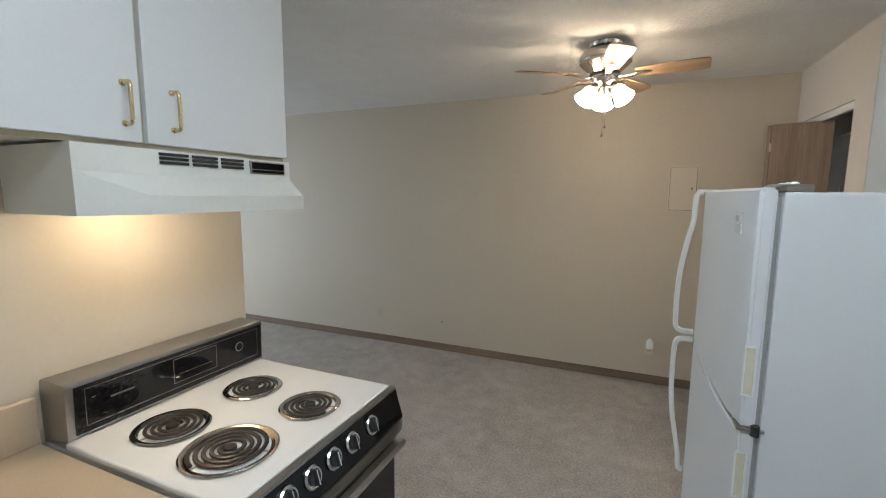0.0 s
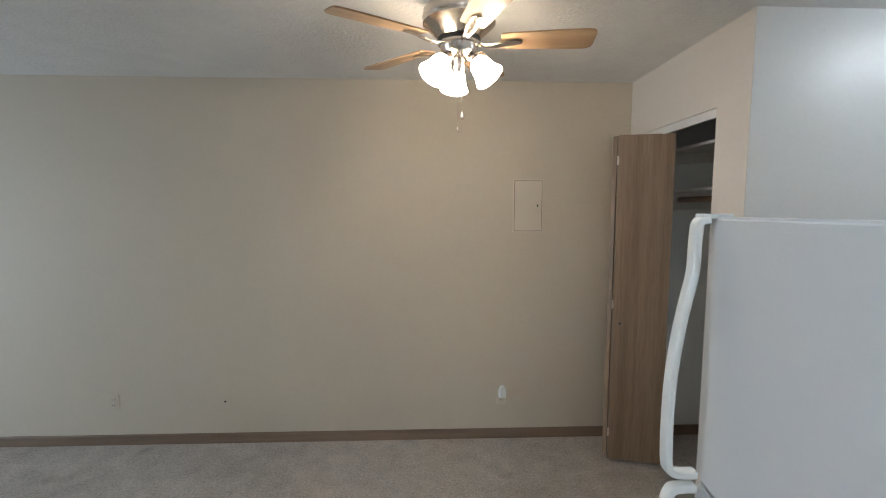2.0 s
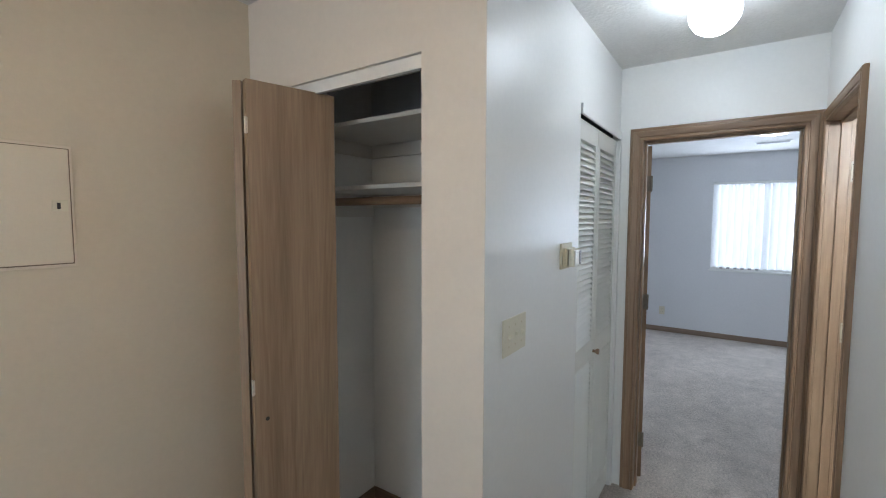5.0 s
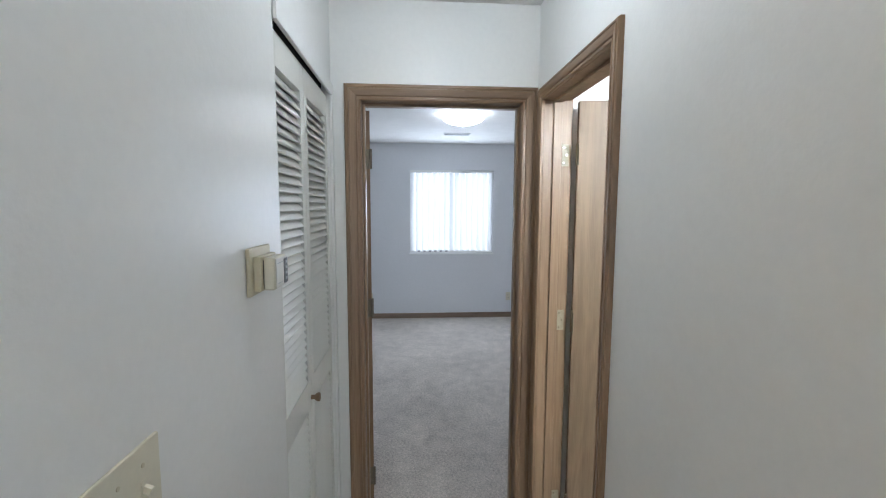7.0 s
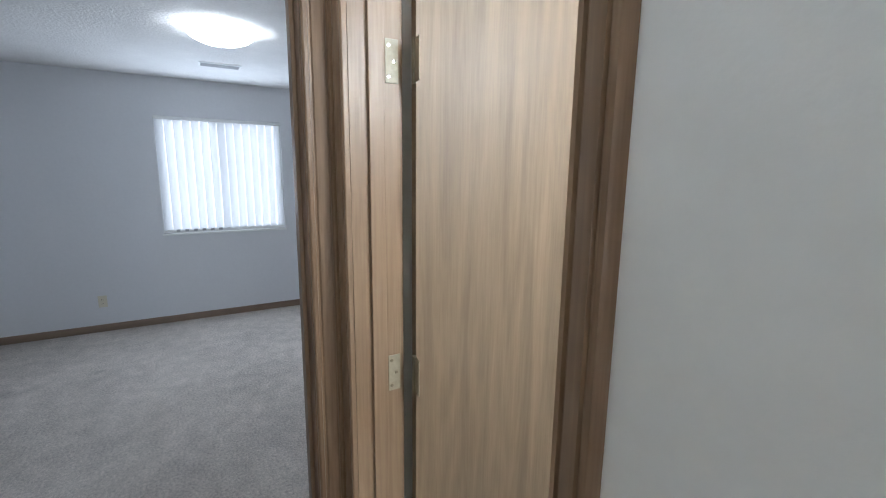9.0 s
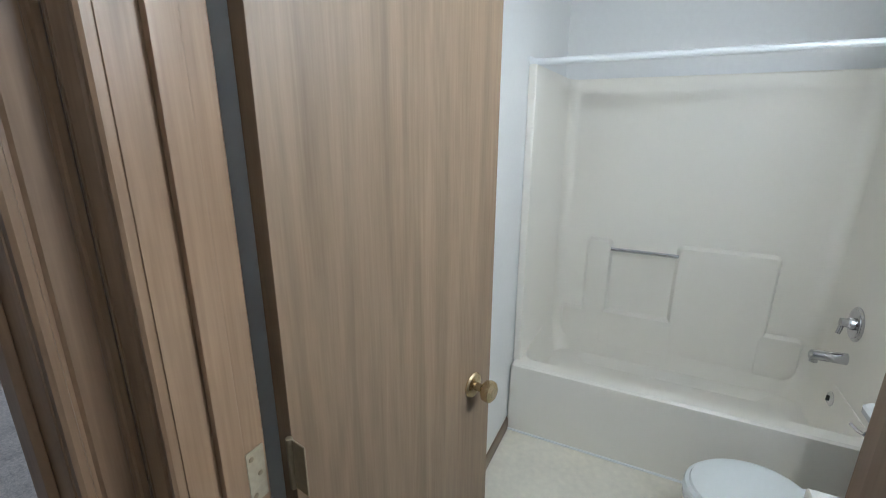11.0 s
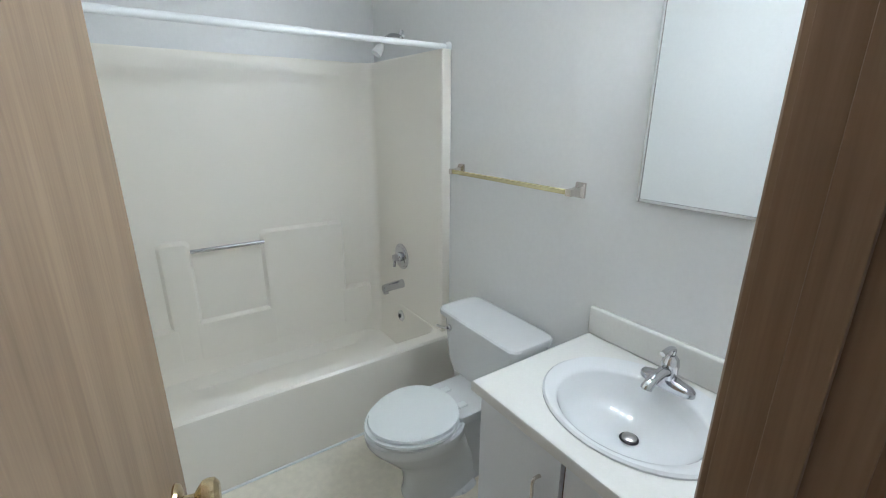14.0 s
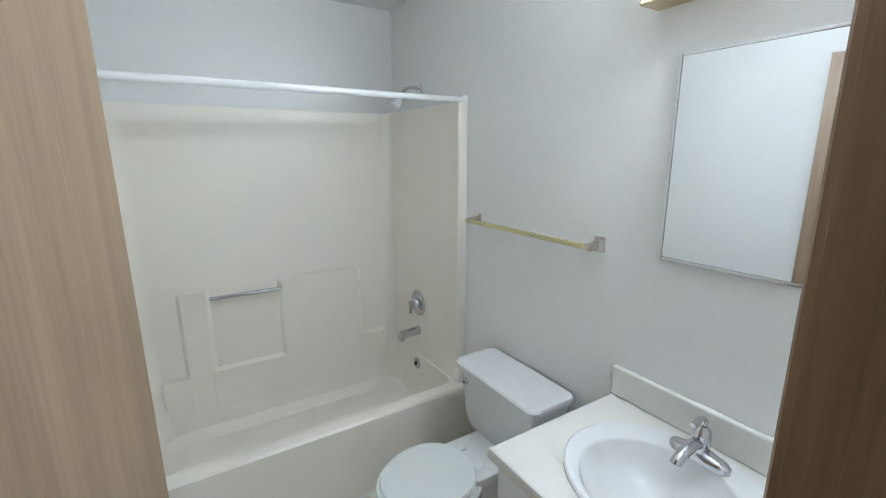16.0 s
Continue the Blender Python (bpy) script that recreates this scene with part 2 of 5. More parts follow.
M_HINGEBRIGHT = material("bright_worn_nickel", (0.74, 0.66, 0.58), 0.4, 0.2, var=0.10, scale=60)
M_HINGEPALE = material("pale_worn_brass", (0.36, 0.31, 0.22), 0.5, 0.0, var=0.12, scale=60)
M_PANEL = material("pale_beige_enamel", (0.66, 0.59, 0.49), 0.45, var=0.03)
M_VENT = material("grey_vent_slat", (0.42, 0.43, 0.44), 0.5)
M_KFILL = glow("kitchen_fill_glow", (0.80, 0.92, 1.0), 14.5)
M_GLASS = material("window_glass", (1, 1, 1), 0.02, var=0.0, transmission=1.0)


# ---- mesh helpers ----
def bx(bm, x0, x1, y0, y1, z0, z1, bevel=0.0, seg=2, turn=None):
    """Adds one box, bevelled if asked, to bm."""
    r = bmesh.ops.create_cube(bm, size=1, matrix=Matrix.LocRotScale(((x0 + x1) / 2, (y0 + y1) / 2, (z0 + z1) / 2), None,
                                                                    (abs(x1 - x0), abs(y1 - y0), abs(z1 - z0))))
    vs = r["verts"]
    if bevel:
        es = list({e for v in vs for e in v.link_edges})
        g = bmesh.ops.bevel(bm, geom=es, offset=bevel, segments=seg, affect="EDGES", profile=0.5)
        vs = [v for v in g["verts"]]
    if turn is not None:
        bmesh.ops.transform(bm, matrix=turn, verts=vs)
    return bm


def box(*a, **k):
    return bx(bmesh.new(), *a, **k)


def loft(bm, rings, cap0=True, cap1=True, closed=True):
    """Skins rings of points that have the same count."""
    rows = [[bm.verts.new(p) for p in ring] for ring in rings]
    n = len(rows[0])
    for a, b in zip(rows, rows[1:]):
        for i in range(n if closed else n - 1):
            j = (i + 1) % n
            bm.faces.new((a[i], a[j], b[j], b[i]))
    if cap0:
        bm.faces.new(list(reversed(rows[0])))
    if cap1:
        bm.faces.new(rows[-1])
    return bm


def lathe(profile, at=(0, 0, 0), axis="z", seg=32, caps=True, bm=None):
    """Turns (radius, height) pairs about an axis through at."""
    bm = bm or bmesh.new()
    rings = []
    for r, h in profile:
        ring = []
        for i in range(seg):
            a = 2 * math.pi * i / seg
            c, s = max(r, 1e-4) * math.cos(a), max(r, 1e-4) * math.sin(a)
            p = {"z": (c, s, h), "x": (h, c, s), "y": (s, h, c)}[axis]
            ring.append((at[0] + p[0], at[1] + p[1], at[2] + p[2]))
        rings.append(ring)
    loft(bm, rings, caps, caps)
    bmesh.ops.recalc_face_normals(bm, faces=bm.faces)
    return bm


def tube(points, r, seg=12, bm=None, flat=1.0):
    """A round bar along points."""
    bm = bm or bmesh.new()
    pts = [Vector(p) for p in points]
    rings = []
    up = Vector((0, 0, 1))
    for i, p in enumerate(pts):
        d = (pts[min(i + 1, len(pts) - 1)] - pts[max(i - 1, 0)]).normalized()
        ref = up if abs(d.dot(up)) < 0.95 else Vector((1, 0, 0))
        u = d.cross(ref).normalized()
        v = u.cross(d).normalized()
        rings.append([p + u * (r * math.cos(2 * math.pi * k / seg)) + v * (r * flat * math.sin(2 * math.pi * k / seg)) for k in range(seg)])
    loft(bm, rings)
    bmesh.ops.recalc_face_normals(bm, faces=bm.faces)
    return bm


def smooth_path(points, steps=6):
    """Catmull-Rom through points."""
    pts = [Vector(p) for p in points]
    pts = [pts[0] * 2 - pts[1]] + pts + [pts[-1] * 2 - pts[-2]]
    out = []
    for a, b, c, d in zip(pts, pts[1:], pts[2:], pts[3:]):
        for k in range(steps):
            t = k / steps
            out.append(0.5 * ((2 * b) + (c - a) * t + (2 * a - 5 * b + 4 * c - d) * t * t + (3 * b - a - 3 * c + d) * t ** 3))
    out.append(pts[-2])
    return out


def rr(cx, cy, hx, hy, r, z, n=6):
    """A rounded rectangle's ring."""
    ring = []
    for qx, qy, a0 in ((1, 1, 0), (-1, 1, 90), (-1, -1, 180), (1, -1, 270)):
        for k in range(n + 1):
            a = radians(a0 + 90 * k / n)
            ring.append((cx + qx * (hx - r) + r * math.cos(a), cy + qy * (hy - r) + r * math.sin(a), z))
    return ring


def ell(cx, cy, ax, ay, z, n=40, sq=2.0):
    out = []
    for k in range(n):
        a = 2 * math.pi * k / n
        c, s = math.cos(a), math.sin(a)
        out.append((cx + ax * math.copysign(abs(c) ** (2 / sq), c), cy + ay * math.copysign(abs(s) ** (2 / sq), s), z))
    return out


def prism(outline, a0, a1, axis="y", bm=None):
    """Pushes a flat outline along an axis from a0 to a1; outline pairs are the two other axes in order."""
    bm = bm or bmesh.new()
    put = {"x": lambda p, a: (a, p[0], p[1]), "y": lambda p, a: (p[0], a, p[1]), "z": lambda p, a: (p[0], p[1], a)}[axis]
    loft(bm, [[put(p, a0) for p in outline], [put(p, a1) for p in outline]])
    bmesh.ops.recalc_face_normals(bm, faces=bm.faces)
    return bm


def thing(name, at, label="", category="", group="", kind=""):
    ob = new(name)
    ob.location = at
    ob.empty_display_size = 0.05
    return tagged(ob, label, category, group, kind)


def mesh(name, bm, mat, origin=(0, 0, 0), soft=True):
    bmesh.ops.translate(bm, verts=bm.verts, vec=-Vector(origin))
    me = bpy.data.meshes.new(name)
    normals = []
    if soft:
        # smooth across gentle edges only, weighted by area so that flat faces stay flat
        bm.normal_update()
        bm.faces.ensure_lookup_table()
        areas = {fc: fc.calc_area() for fc in bm.faces}
        limit = math.cos(radians(38))
        for fc in bm.faces:
            for lp in fc.loops:
                nv = Vector((0, 0, 0))
                for g in lp.vert.link_faces:
                    if g.normal.dot(fc.normal) > limit:
                        nv += g.normal * areas[g]
                normals.append(nv.normalized() if nv.length > 0 else fc.normal.copy())
    bm.to_mesh(me)
    bm.free()
    me.materials.append(mat)
    if soft:
        me.polygons.foreach_set("use_smooth", [True] * len(me.polygons))
        me.normals_split_custom_set(normals)
    return me


def root_of(ob):
    while ob.parent:
        ob = ob.parent
    return ob


def part(name, bm, mat, parent, label="", soft=True):
    """Links bm, drawn in the world's metres, as one mesh under a thing or a part."""
    ob = new(name, mesh(name, bm, mat, root_of(parent).location, soft))
    ob.parent = parent
    return tagged(ob, label)


def solid(name, bm, mat, label="", category="", group="", kind="", soft=True):
    """A top-level thing or piece of the setting in one mesh, drawn in the world's metres."""
    return tagged(new(name, mesh(name, bm, mat, (0, 0, 0), soft)), label, category, group, kind)


# ---- the setting ----
H, T = 2.44, 0.115
XC, YF = 1.627, 4.742            # closet wall, far wall
YL, YR = 3.663, 2.77             # hall walls
XE, XB = 3.237, 1.715            # end wall, bathroom plumbing wall
YB = 0.19                        # bathroom back wall
XW = 7.37                        # bedroom window wall
BD0, BD1, DH = 2.516, 3.153, 2.03  # bathroom door opening
ED0, ED1 = 2.841, 3.54           # bedroom door opening
LV0, LV1 = 2.475, 3.20           # louvered closet opening
CL0, CL1 = 3.879, 4.720           # coat closet opening
XK = -0.862                      # kitchen wall


def wall(name, boxes, mat, label):
    bm = bmesh.new()
    for b in boxes:
        bx(bm, *b)
    return solid(name, bm, mat, label, "wall", kind="structure", soft=False)


solid("floor", box(-5.2, 7.6, -2.8, 5.2, -0.2, 0.0), M_CARPET, "greige cut-pile carpet, slightly stained and worn", "floor", kind="structure", soft=False)
solid("floor_bathroom", box(XB, XE, YB, YR - 0.055, 0.0, 0.005), M_VINYL, "cream mottled sheet vinyl floor", "floor", kind="structure", soft=False)
solid("ceiling", box(-5.2, 7.6, -2.8, 5.2, H, H + 0.1), M_CEIL, "white knockdown-textured ceiling", "ceiling", kind="structure", soft=False)
wall("wall_far", [(-5.115, XC + 0.05, YF, YF + T, 0, H)], M_BEIGE, "long plain beige painted wall")
wall("wall_closet_side", [(XC + 0.05, 2.45, YF, YF + T, 0, H)], M_WHITE, "white closet side wall")
wall("wall_closet_front", [(XC, XC + 0.003, YL, CL0, 0, H), (XC + 0.003, XC + T, YL + 0.012, CL0, 0, H), (XC, XC + T, CL0, CL1, 2.082, H), (XC, XC + T, CL1, YF, 0, H)], M_CREAMWALL,
     "cream-white wall with an open coat closet")
wall("wall_closet_back", [(2.33, 2.33 + T, YL + T, YF, 0, H)], M_WHITE, "white closet back wall")
wall("wall_hall_left", [(XC + 0.0032, XC + T, YL, YL + 0.0115, 0, H), (XC + T, LV0, YL, YL + T, 0, H), (LV0, LV1, YL, YL + T, 2.083, H), (LV1, XE, YL, YL + T, 0, H)], M_WHITE,
     "glossy white painted hall wall")
wall("wall_linen_back", [(2.33 + T, XE, 4.25, 4.25 + T, 0, H)], M_WHITE, "white linen closet back wall")
wall("wall_end", [(XE, XE + T, -0.5, ED0, 0, H), (XE, XE + T, ED0, ED1, DH, H), (XE, XE + T, ED1, 5.1, 0, H)], M_WHITE,
     "white end wall with the bedroom doorway")
wall("wall_hall_right", [(1.64, BD0, YR - T, YR, 0, H), (BD0, BD1, YR - T, YR, DH, H), (BD1, XE, YR - T, YR, 0, H)], M_WHITE,
     "glossy white painted hall wall with the bathroom doorway")
wall("wall_bath_right", [(1.64, XB, -2.6, YR - T, 0, H)], M_WHITE, "plain white bathroom wall")
wall("wall_bath_back", [(XB, XE, YB - T, YB, 0, H)], M_WHITE, "white wall above the tub")
WY0, WY1, WZ0, WZ1 = 2.187, 3.357, 0.922, 2.08
wall("wall_bedroom_window", [(XW, XW + 0.15, 0.7, WY0, 0, H), (XW, XW + 0.15, WY1, 5.1, 0, H), (XW, XW + 0.15, WY0, WY1, 0, WZ0),
                             (XW, XW + 0.15, WY0, WY1, WZ1, H)], M_BEDWALL, "pale blue-white bedroom wall with a window")
wall("wall_bedroom_side_a", [(XE + T, XW, 0.7, 0.8, 0, H)], M_BEDWALL, "pale bedroom wall")
wall("wall_bedroom_side_b", [(XE + T, XW, 5.0, 5.1, 0, H)], M_BEDWALL, "pale bedroom wall")
wall("wall_kitchen", [(XK - T, XK, -2.6, 2.112, 0, H)], M_BEIGE, "beige painted wall behind the range")
# closing wall out of view; its opening is invented for the rear fill
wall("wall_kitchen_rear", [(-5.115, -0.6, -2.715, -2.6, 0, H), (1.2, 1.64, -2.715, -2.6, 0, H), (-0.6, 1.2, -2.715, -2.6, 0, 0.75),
                           (-0.6, 1.2, -2.715, -2.6, 2.1, H)], M_BEIGE, "beige unseen rear wall with a made-up window opening")
wall("wall_living_end", [(-5.115, -5.0, -2.6, 1.8, 0, H), (-5.115, -5.0, 4.2, YF, 0, H), (-5.115, -5.0, 1.8, 4.2, 2.2, H)], M_BEIGE,
     "beige end wall with a glass door opening")


def baseboard(pieces):
    """Taupe boards with an eased top edge along the walls."""
    for a0, a1, face, way, axis in pieces:
        d = 0.011 * way
        prof = [(face, 0.0), (face + d, 0.0), (face + d, 0.058), (face + d * 0.55, 0.068), (face, 0.070)]
        solid("baseboard", prism(prof, a0, a1, axis), M_BASE if axis == "x" else M_BASEY, "narrow taupe-brown wooden baseboard", "baseboard", kind="structure")


baseboard([(-5.0, XC - 0.001, YF, -1, "x"), (XC + T, 2.33, YF, -1, "x"), (YL + T, YF - 0.012, 2.33, -1, "y"),
           (0.8, 5.0, XW, -1, "y"), (XE + T, XW - 0.012, 5.0, -1, "x"), (1.0, 2.6, XE, -1, "y"), (LV1 + 0.028, XE - 0.02, YL, -1, "x")])

# fascia over the closet doors
solid("trim_closet_head", box(XC + 0.012, XC + 0.028, CL0, CL1, 2.040, 2.081), M_WHITE, "white painted fascia over the closet doors", "trim", kind="structure")
solid("closet_track", box(XC + 0.035, XC + 0.065, CL0 + 0.01, CL1 - 0.01, 2.052, 2.079), M_STEEL, "steel bifold door track under the head", "door track", kind="structure")
# white trim round the louvered doors
bm = bx(bmesh.new(), LV0 - 0.004, LV1 + 0.03, YL - 0.012, YL - 0.001, 2.042, 2.088, 0.003)
bx(bm, LV1, LV1 + 0.027, YL - 0.012, YL - 0.001, 0.0, 2.0415, 0.003)
solid("trim_louver", bm, M_WHITE, "white painted trim round the louvered doors", "trim", kind="structure")
solid("louver_track", box(LV0 + 0.005, LV1 - 0.005, YL + 0.03, YL + 0.06, 2.055, 2.082), M_DARK, "dark door track over the louvered doors", "door track", kind="structure")

CASING = ((0.0, 0.0), (0.0, 0.010), (0.004, 0.0135), (0.011, 0.0135), (0.013, 0.0095), (0.017, 0.0095), (0.020, 0.0140), (0.034, 0.0175), (0.045, 0.0180), (0.047, 0.0140), (0.051, 0.0140), (0.053, 0.0170), (0.060, 0.0165), (0.064, 0.011), (0.064, 0.0))


def casing(name, u0, u1, top, put, label, reveal=0.002, wide=1.07):
    """Mitred, moulded door casing on one wall face. put maps (along, proud, z)."""
    d = thing(name, put((u0 + u1) / 2, 0, 0), label, "door trim", kind="structure")
    legs = (("leg", [(u0 + reveal, 0, -1, 0), (u0 + reveal, top - reveal, -1, 1)]), ("head", [(u0 + reveal, top - reveal, -1, 1), (u1 - reveal, top - reveal, 1, 1)]),
            ("leg", [(u1 - reveal, top - reveal, 1, 1), (u1 - reveal, 0, 1, 0)]))
    for nm, ends in legs:
        b2 = bmesh.new()
        loft(b2, [[put(u + su * o * wide, h, z + sz * o * wide) for o, h in CASING] for u, z, su, sz in ends])
        bmesh.ops.recalc_face_normals(b2, faces=b2.faces)
        mat = M_TRIM if nm == "leg" else (M_TRIMH if name.endswith("bedroom") else M_TRIMX)
        part(nm, b2, mat, d)
    return d


casing("trim_casing_bedroom", ED0, ED1, DH, lambda u, h, z: (XE - h, u, z), "moulded stained oak casing round the bedroom doorway")
casing("trim_casing_bath", BD0, BD1, DH, lambda u, h, z: (u, YR + h, z), "moulded stained oak casing round the bathroom doorway", wide=0.80)
casing("trim_casing_bath_inside", BD0, BD1, DH, lambda u, h, z: (u, YR - T - h, z), "moulded stained oak casing inside the bathroom", -0.008)


def jamb(name, boards, stops, label):
    j = thing(name, (boards[0][0], boards[0][2], 0), label, "door jamb", kind="structure")
    for b in boards:
        part("jamb_board", box(*b, bevel=0.001), M_TRIM, j)
    for b in stops:
        part("stop", box(*b, bevel=0.002), M_TRIM, j)


jamb("jamb_bedroom", [(XE, XE + T, ED1 - 0.004, ED1 + 0.0, 0, DH), (XE, XE + T, ED0, ED0 + 0.004, 0, DH), (XE, XE + T, ED0 + 0.004, ED1 - 0.004, DH - 0.004, DH)],
     [(XE + 0.04, XE + 0.075, ED1 - 0.015, ED1 - 0.0045, 0, DH - 0.005), (XE + 0.04, XE + 0.075, ED0 + 0.0045, ED0 + 0.015, 0, DH - 0.005),
      (XE + 0.04, XE + 0.075, ED0 + 0.0155, ED1 - 0.0155, DH - 0.015, DH - 0.0045)], "stained oak bedroom door jamb with stops")
jamb("jamb_bath", [(BD0, BD0 + 0.004, YR - T, YR, 0, DH), (BD1 - 0.004, BD1, YR - T, YR, 0, DH), (BD0 + 0.004, BD1 - 0.004, YR - T, YR, DH - 0.004, DH)],
     [(BD0 + 0.0045, BD0 + 0.015, YR - 0.075, YR - 0.04, 0, DH - 0.005), (BD1 - 0.015, BD1 - 0.0045, YR - 0.075, YR - 0.04, 0, DH - 0.005),
      (BD0 + 0.0155, BD1 - 0.0155, YR - 0.075, YR - 0.04, DH - 0.015, DH - 0.0045)], "stained oak bathroom door jamb with stops")


# ---- doors ----
M_OLDSTEEL = material("tarnished_steel", (0.20, 0.165, 0.125), 0.5, 0.6, var=0.2, scale=40)

def moved(bm, m):
    bmesh.ops.transform(bm, matrix=m, verts=bm.verts)
    return bm


def door_knob(m, u, z, side, parent, mat):
    """Round knob with its rose on one face of a leaf; side is +1 or -1 across the leaf."""
    y0 = 0.0175 * side
    rose = lathe([(0.0, 0), (0.032, 0.0), (0.033, 0.003 * side), (0.030, 0.008 * side), (0.018, 0.012 * side), (0.0, 0.012 * side)], (u, y0, z), "y", 28)
    k = part("door_knob", moved(lathe([(0.011, 0.010 * side), (0.010, 0.028 * side), (0.016, 0.032 * side), (0.026, 0.040 * side), (0.0275, 0.050 * side),
                                       (0.026, 0.058 * side), (0.018, 0.064 * side), (0.012, 0.0645 * side), (0.0, 0.064 * side)], (u, y0, z), "y", 28), m), mat, parent, "shiny brass knob")
    part("rose", moved(rose, m), mat, k)


def hinge(m, z, parent, mat, depth=0.0175, flip=1):
    h = part("hinge", moved(lathe([(0.0, -0.046), (0.0055, -0.045), (0.0055, 0.045), (0.0, 0.046)], (-0.004, depth, z), "z", 12), m), mat, parent, "painted-over steel hinge")
    part("hinge_leaf", moved(box(-0.0035, -0.0005, depth - 0.034, depth - 0.002, z - 0.044, z + 0.044, bevel=0.001), m), mat, h)


# bathroom door: hinged at the far jamb, swung in against the side wall
ang = math.degrees(math.atan2(2.038 - 2.628, 3.030 - 3.135))
MB = pose(3.135, 2.628, 0, 0, 0, ang)
d = thing("bathroom_door", (3.135, 2.628, 0.012), "flat honey-oak veneer door swung open into the bathroom", "door")
part("leaf", moved(box(0.0, 0.600, -0.0175, 0.0175, 0.012, 2.018, bevel=0.0015), MB), M_BATHDOOR, d)
door_knob(MB, 0.512, 0.952, -1, d, M_BRASS)
door_knob(MB, 0.512, 0.952, 1, d, M_BRASS)
for z in (1.80, 1.09, 0.25):
    hinge(MB, z, d, M_HINGE, -0.0175)
    painted = z < 1.5
    jl = part("jamb_leaf", box(BD1 - 0.0065, BD1 - 0.0045, YR - T + 0.004, YR - T + 0.034, z - 0.045, z + 0.045, bevel=0.0008), M_HINGEPALE, d,
              "paint-smeared hinge leaf" if painted else "pale brass hinge leaf")
    for dy, dz in ((0.026, 0.032), (0.014, 0.0), (0.026, -0.032)):
        part("screw", lathe([(0.0, 0.0), (0.0042, 0.0), (0.0036, -0.0010), (0.0, -0.0013)], (BD1 - 0.0065, YR - T + dy, z + dz), "x", 12), M_HINGE if painted else M_FRAME, jl)
# latch plate on the free edge
part("latch_plate", moved(box(0.5995, 0.6012, -0.012, 0.012, 0.925, 0.980), MB), M_BRASS, d, "brass latch plate")

# bedroom door: swung open past the jamb
MD = pose(XE + T + 0.012, ED1 + 0.006, 0, 0, 0, 24)
d = thing("bedroom_door", (XE + T, ED1 - 0.02, 0.012), "brown oak-veneer bedroom door standing open", "door")
part("leaf", moved(box(0.004, 0.68, -0.036, -0.001, 0.012, 2.018, bevel=0.0015), MD), M_TRIM, d)
for z in (1.80, 1.10, 0.25):
    h = part("hinge", moved(lathe([(0.0, -0.046), (0.006, -0.045), (0.006, 0.045), (0.0, 0.046)], (-0.002, -0.037, z), "z", 12), MD), M_OLDSTEEL, d, "worn steel hinge")
    part("hinge_leaf", moved(box(0.0015, 0.0038, -0.034, -0.006, z - 0.044, z + 0.044), MD), M_OLDSTEEL, h)

# coat-closet bifold: two flush panels folded outwards
PIV, FOLD, GUIDE = (1.680, 4.665), (1.405, 4.424), (1.710, 4.345)
d = thing("closet_bifold_door", (1.55, 4.45, 0.02), "grey-brown wood-veneer bifold closet door folded open", "closet door")


def panel(a, b, shift):
    ln = math.hypot(b[0] - a[0], b[1] - a[1])
    m = pose(a[0], a[1], 0, 0, 0, math.degrees(math.atan2(b[1] - a[1], b[0] - a[0])))
    return moved(box(0.003, ln, shift, shift + 0.028, 0.022, 2.044, bevel=0.0015), m), m


bm, m2 = panel(FOLD, GUIDE, 0.0)
p2 = part("panel", bm, M_CLOSETDOOR, d)
bm, m1 = panel((FOLD[0] + 0.004, FOLD[1] + 0.031), PIV, 0.0)
part("panel", bm, M_CLOSETDOOR, d)
for z in (1.895, 1.02, 0.20):
    h = part("hinge", moved(bx(lathe([(0.0, -0.028), (0.0045, -0.027), (0.0045, -0.0105), (0.0028, -0.010), (0.0028, -0.0085), (0.0045, -0.008), (0.0045, 0.008), (0.0028, 0.0085), (0.0028, 0.010), (0.0045, 0.0105), (0.0045, 0.027), (0.0, 0.028)], (-0.001, -0.001, z), "z", 10), 0.001, 0.006, -0.002, -0.0002, z - 0.025, z + 0.025, bevel=0.0006), m2), M_HINGEBRIGHT, d, "small bright steel hinge")
part("pull_hole", moved(lathe([(0.0, 0), (0.007, 0), (0.007, -0.0012), (0.0, -0.0012)], (0.045, 0.0, 0.90), "y", 16), m2), M_DARK, p2, "small dark knob hole")
part("scuff", moved(lathe([(0.0, 0), (0.010, 0), (0.010, -0.001), (0.0, -0.001)], (0.11, 0.0, 0.30), "y", 16), m2), M_CLOSETDOOR, p2)
part("guide_pin", lathe([(0.004, 2.044), (0.004, 2.064), (0.0, 2.064)], (GUIDE[0] - 0.02, GUIDE[1] + 0.01, 0), "z", 10), M_STEEL, d)

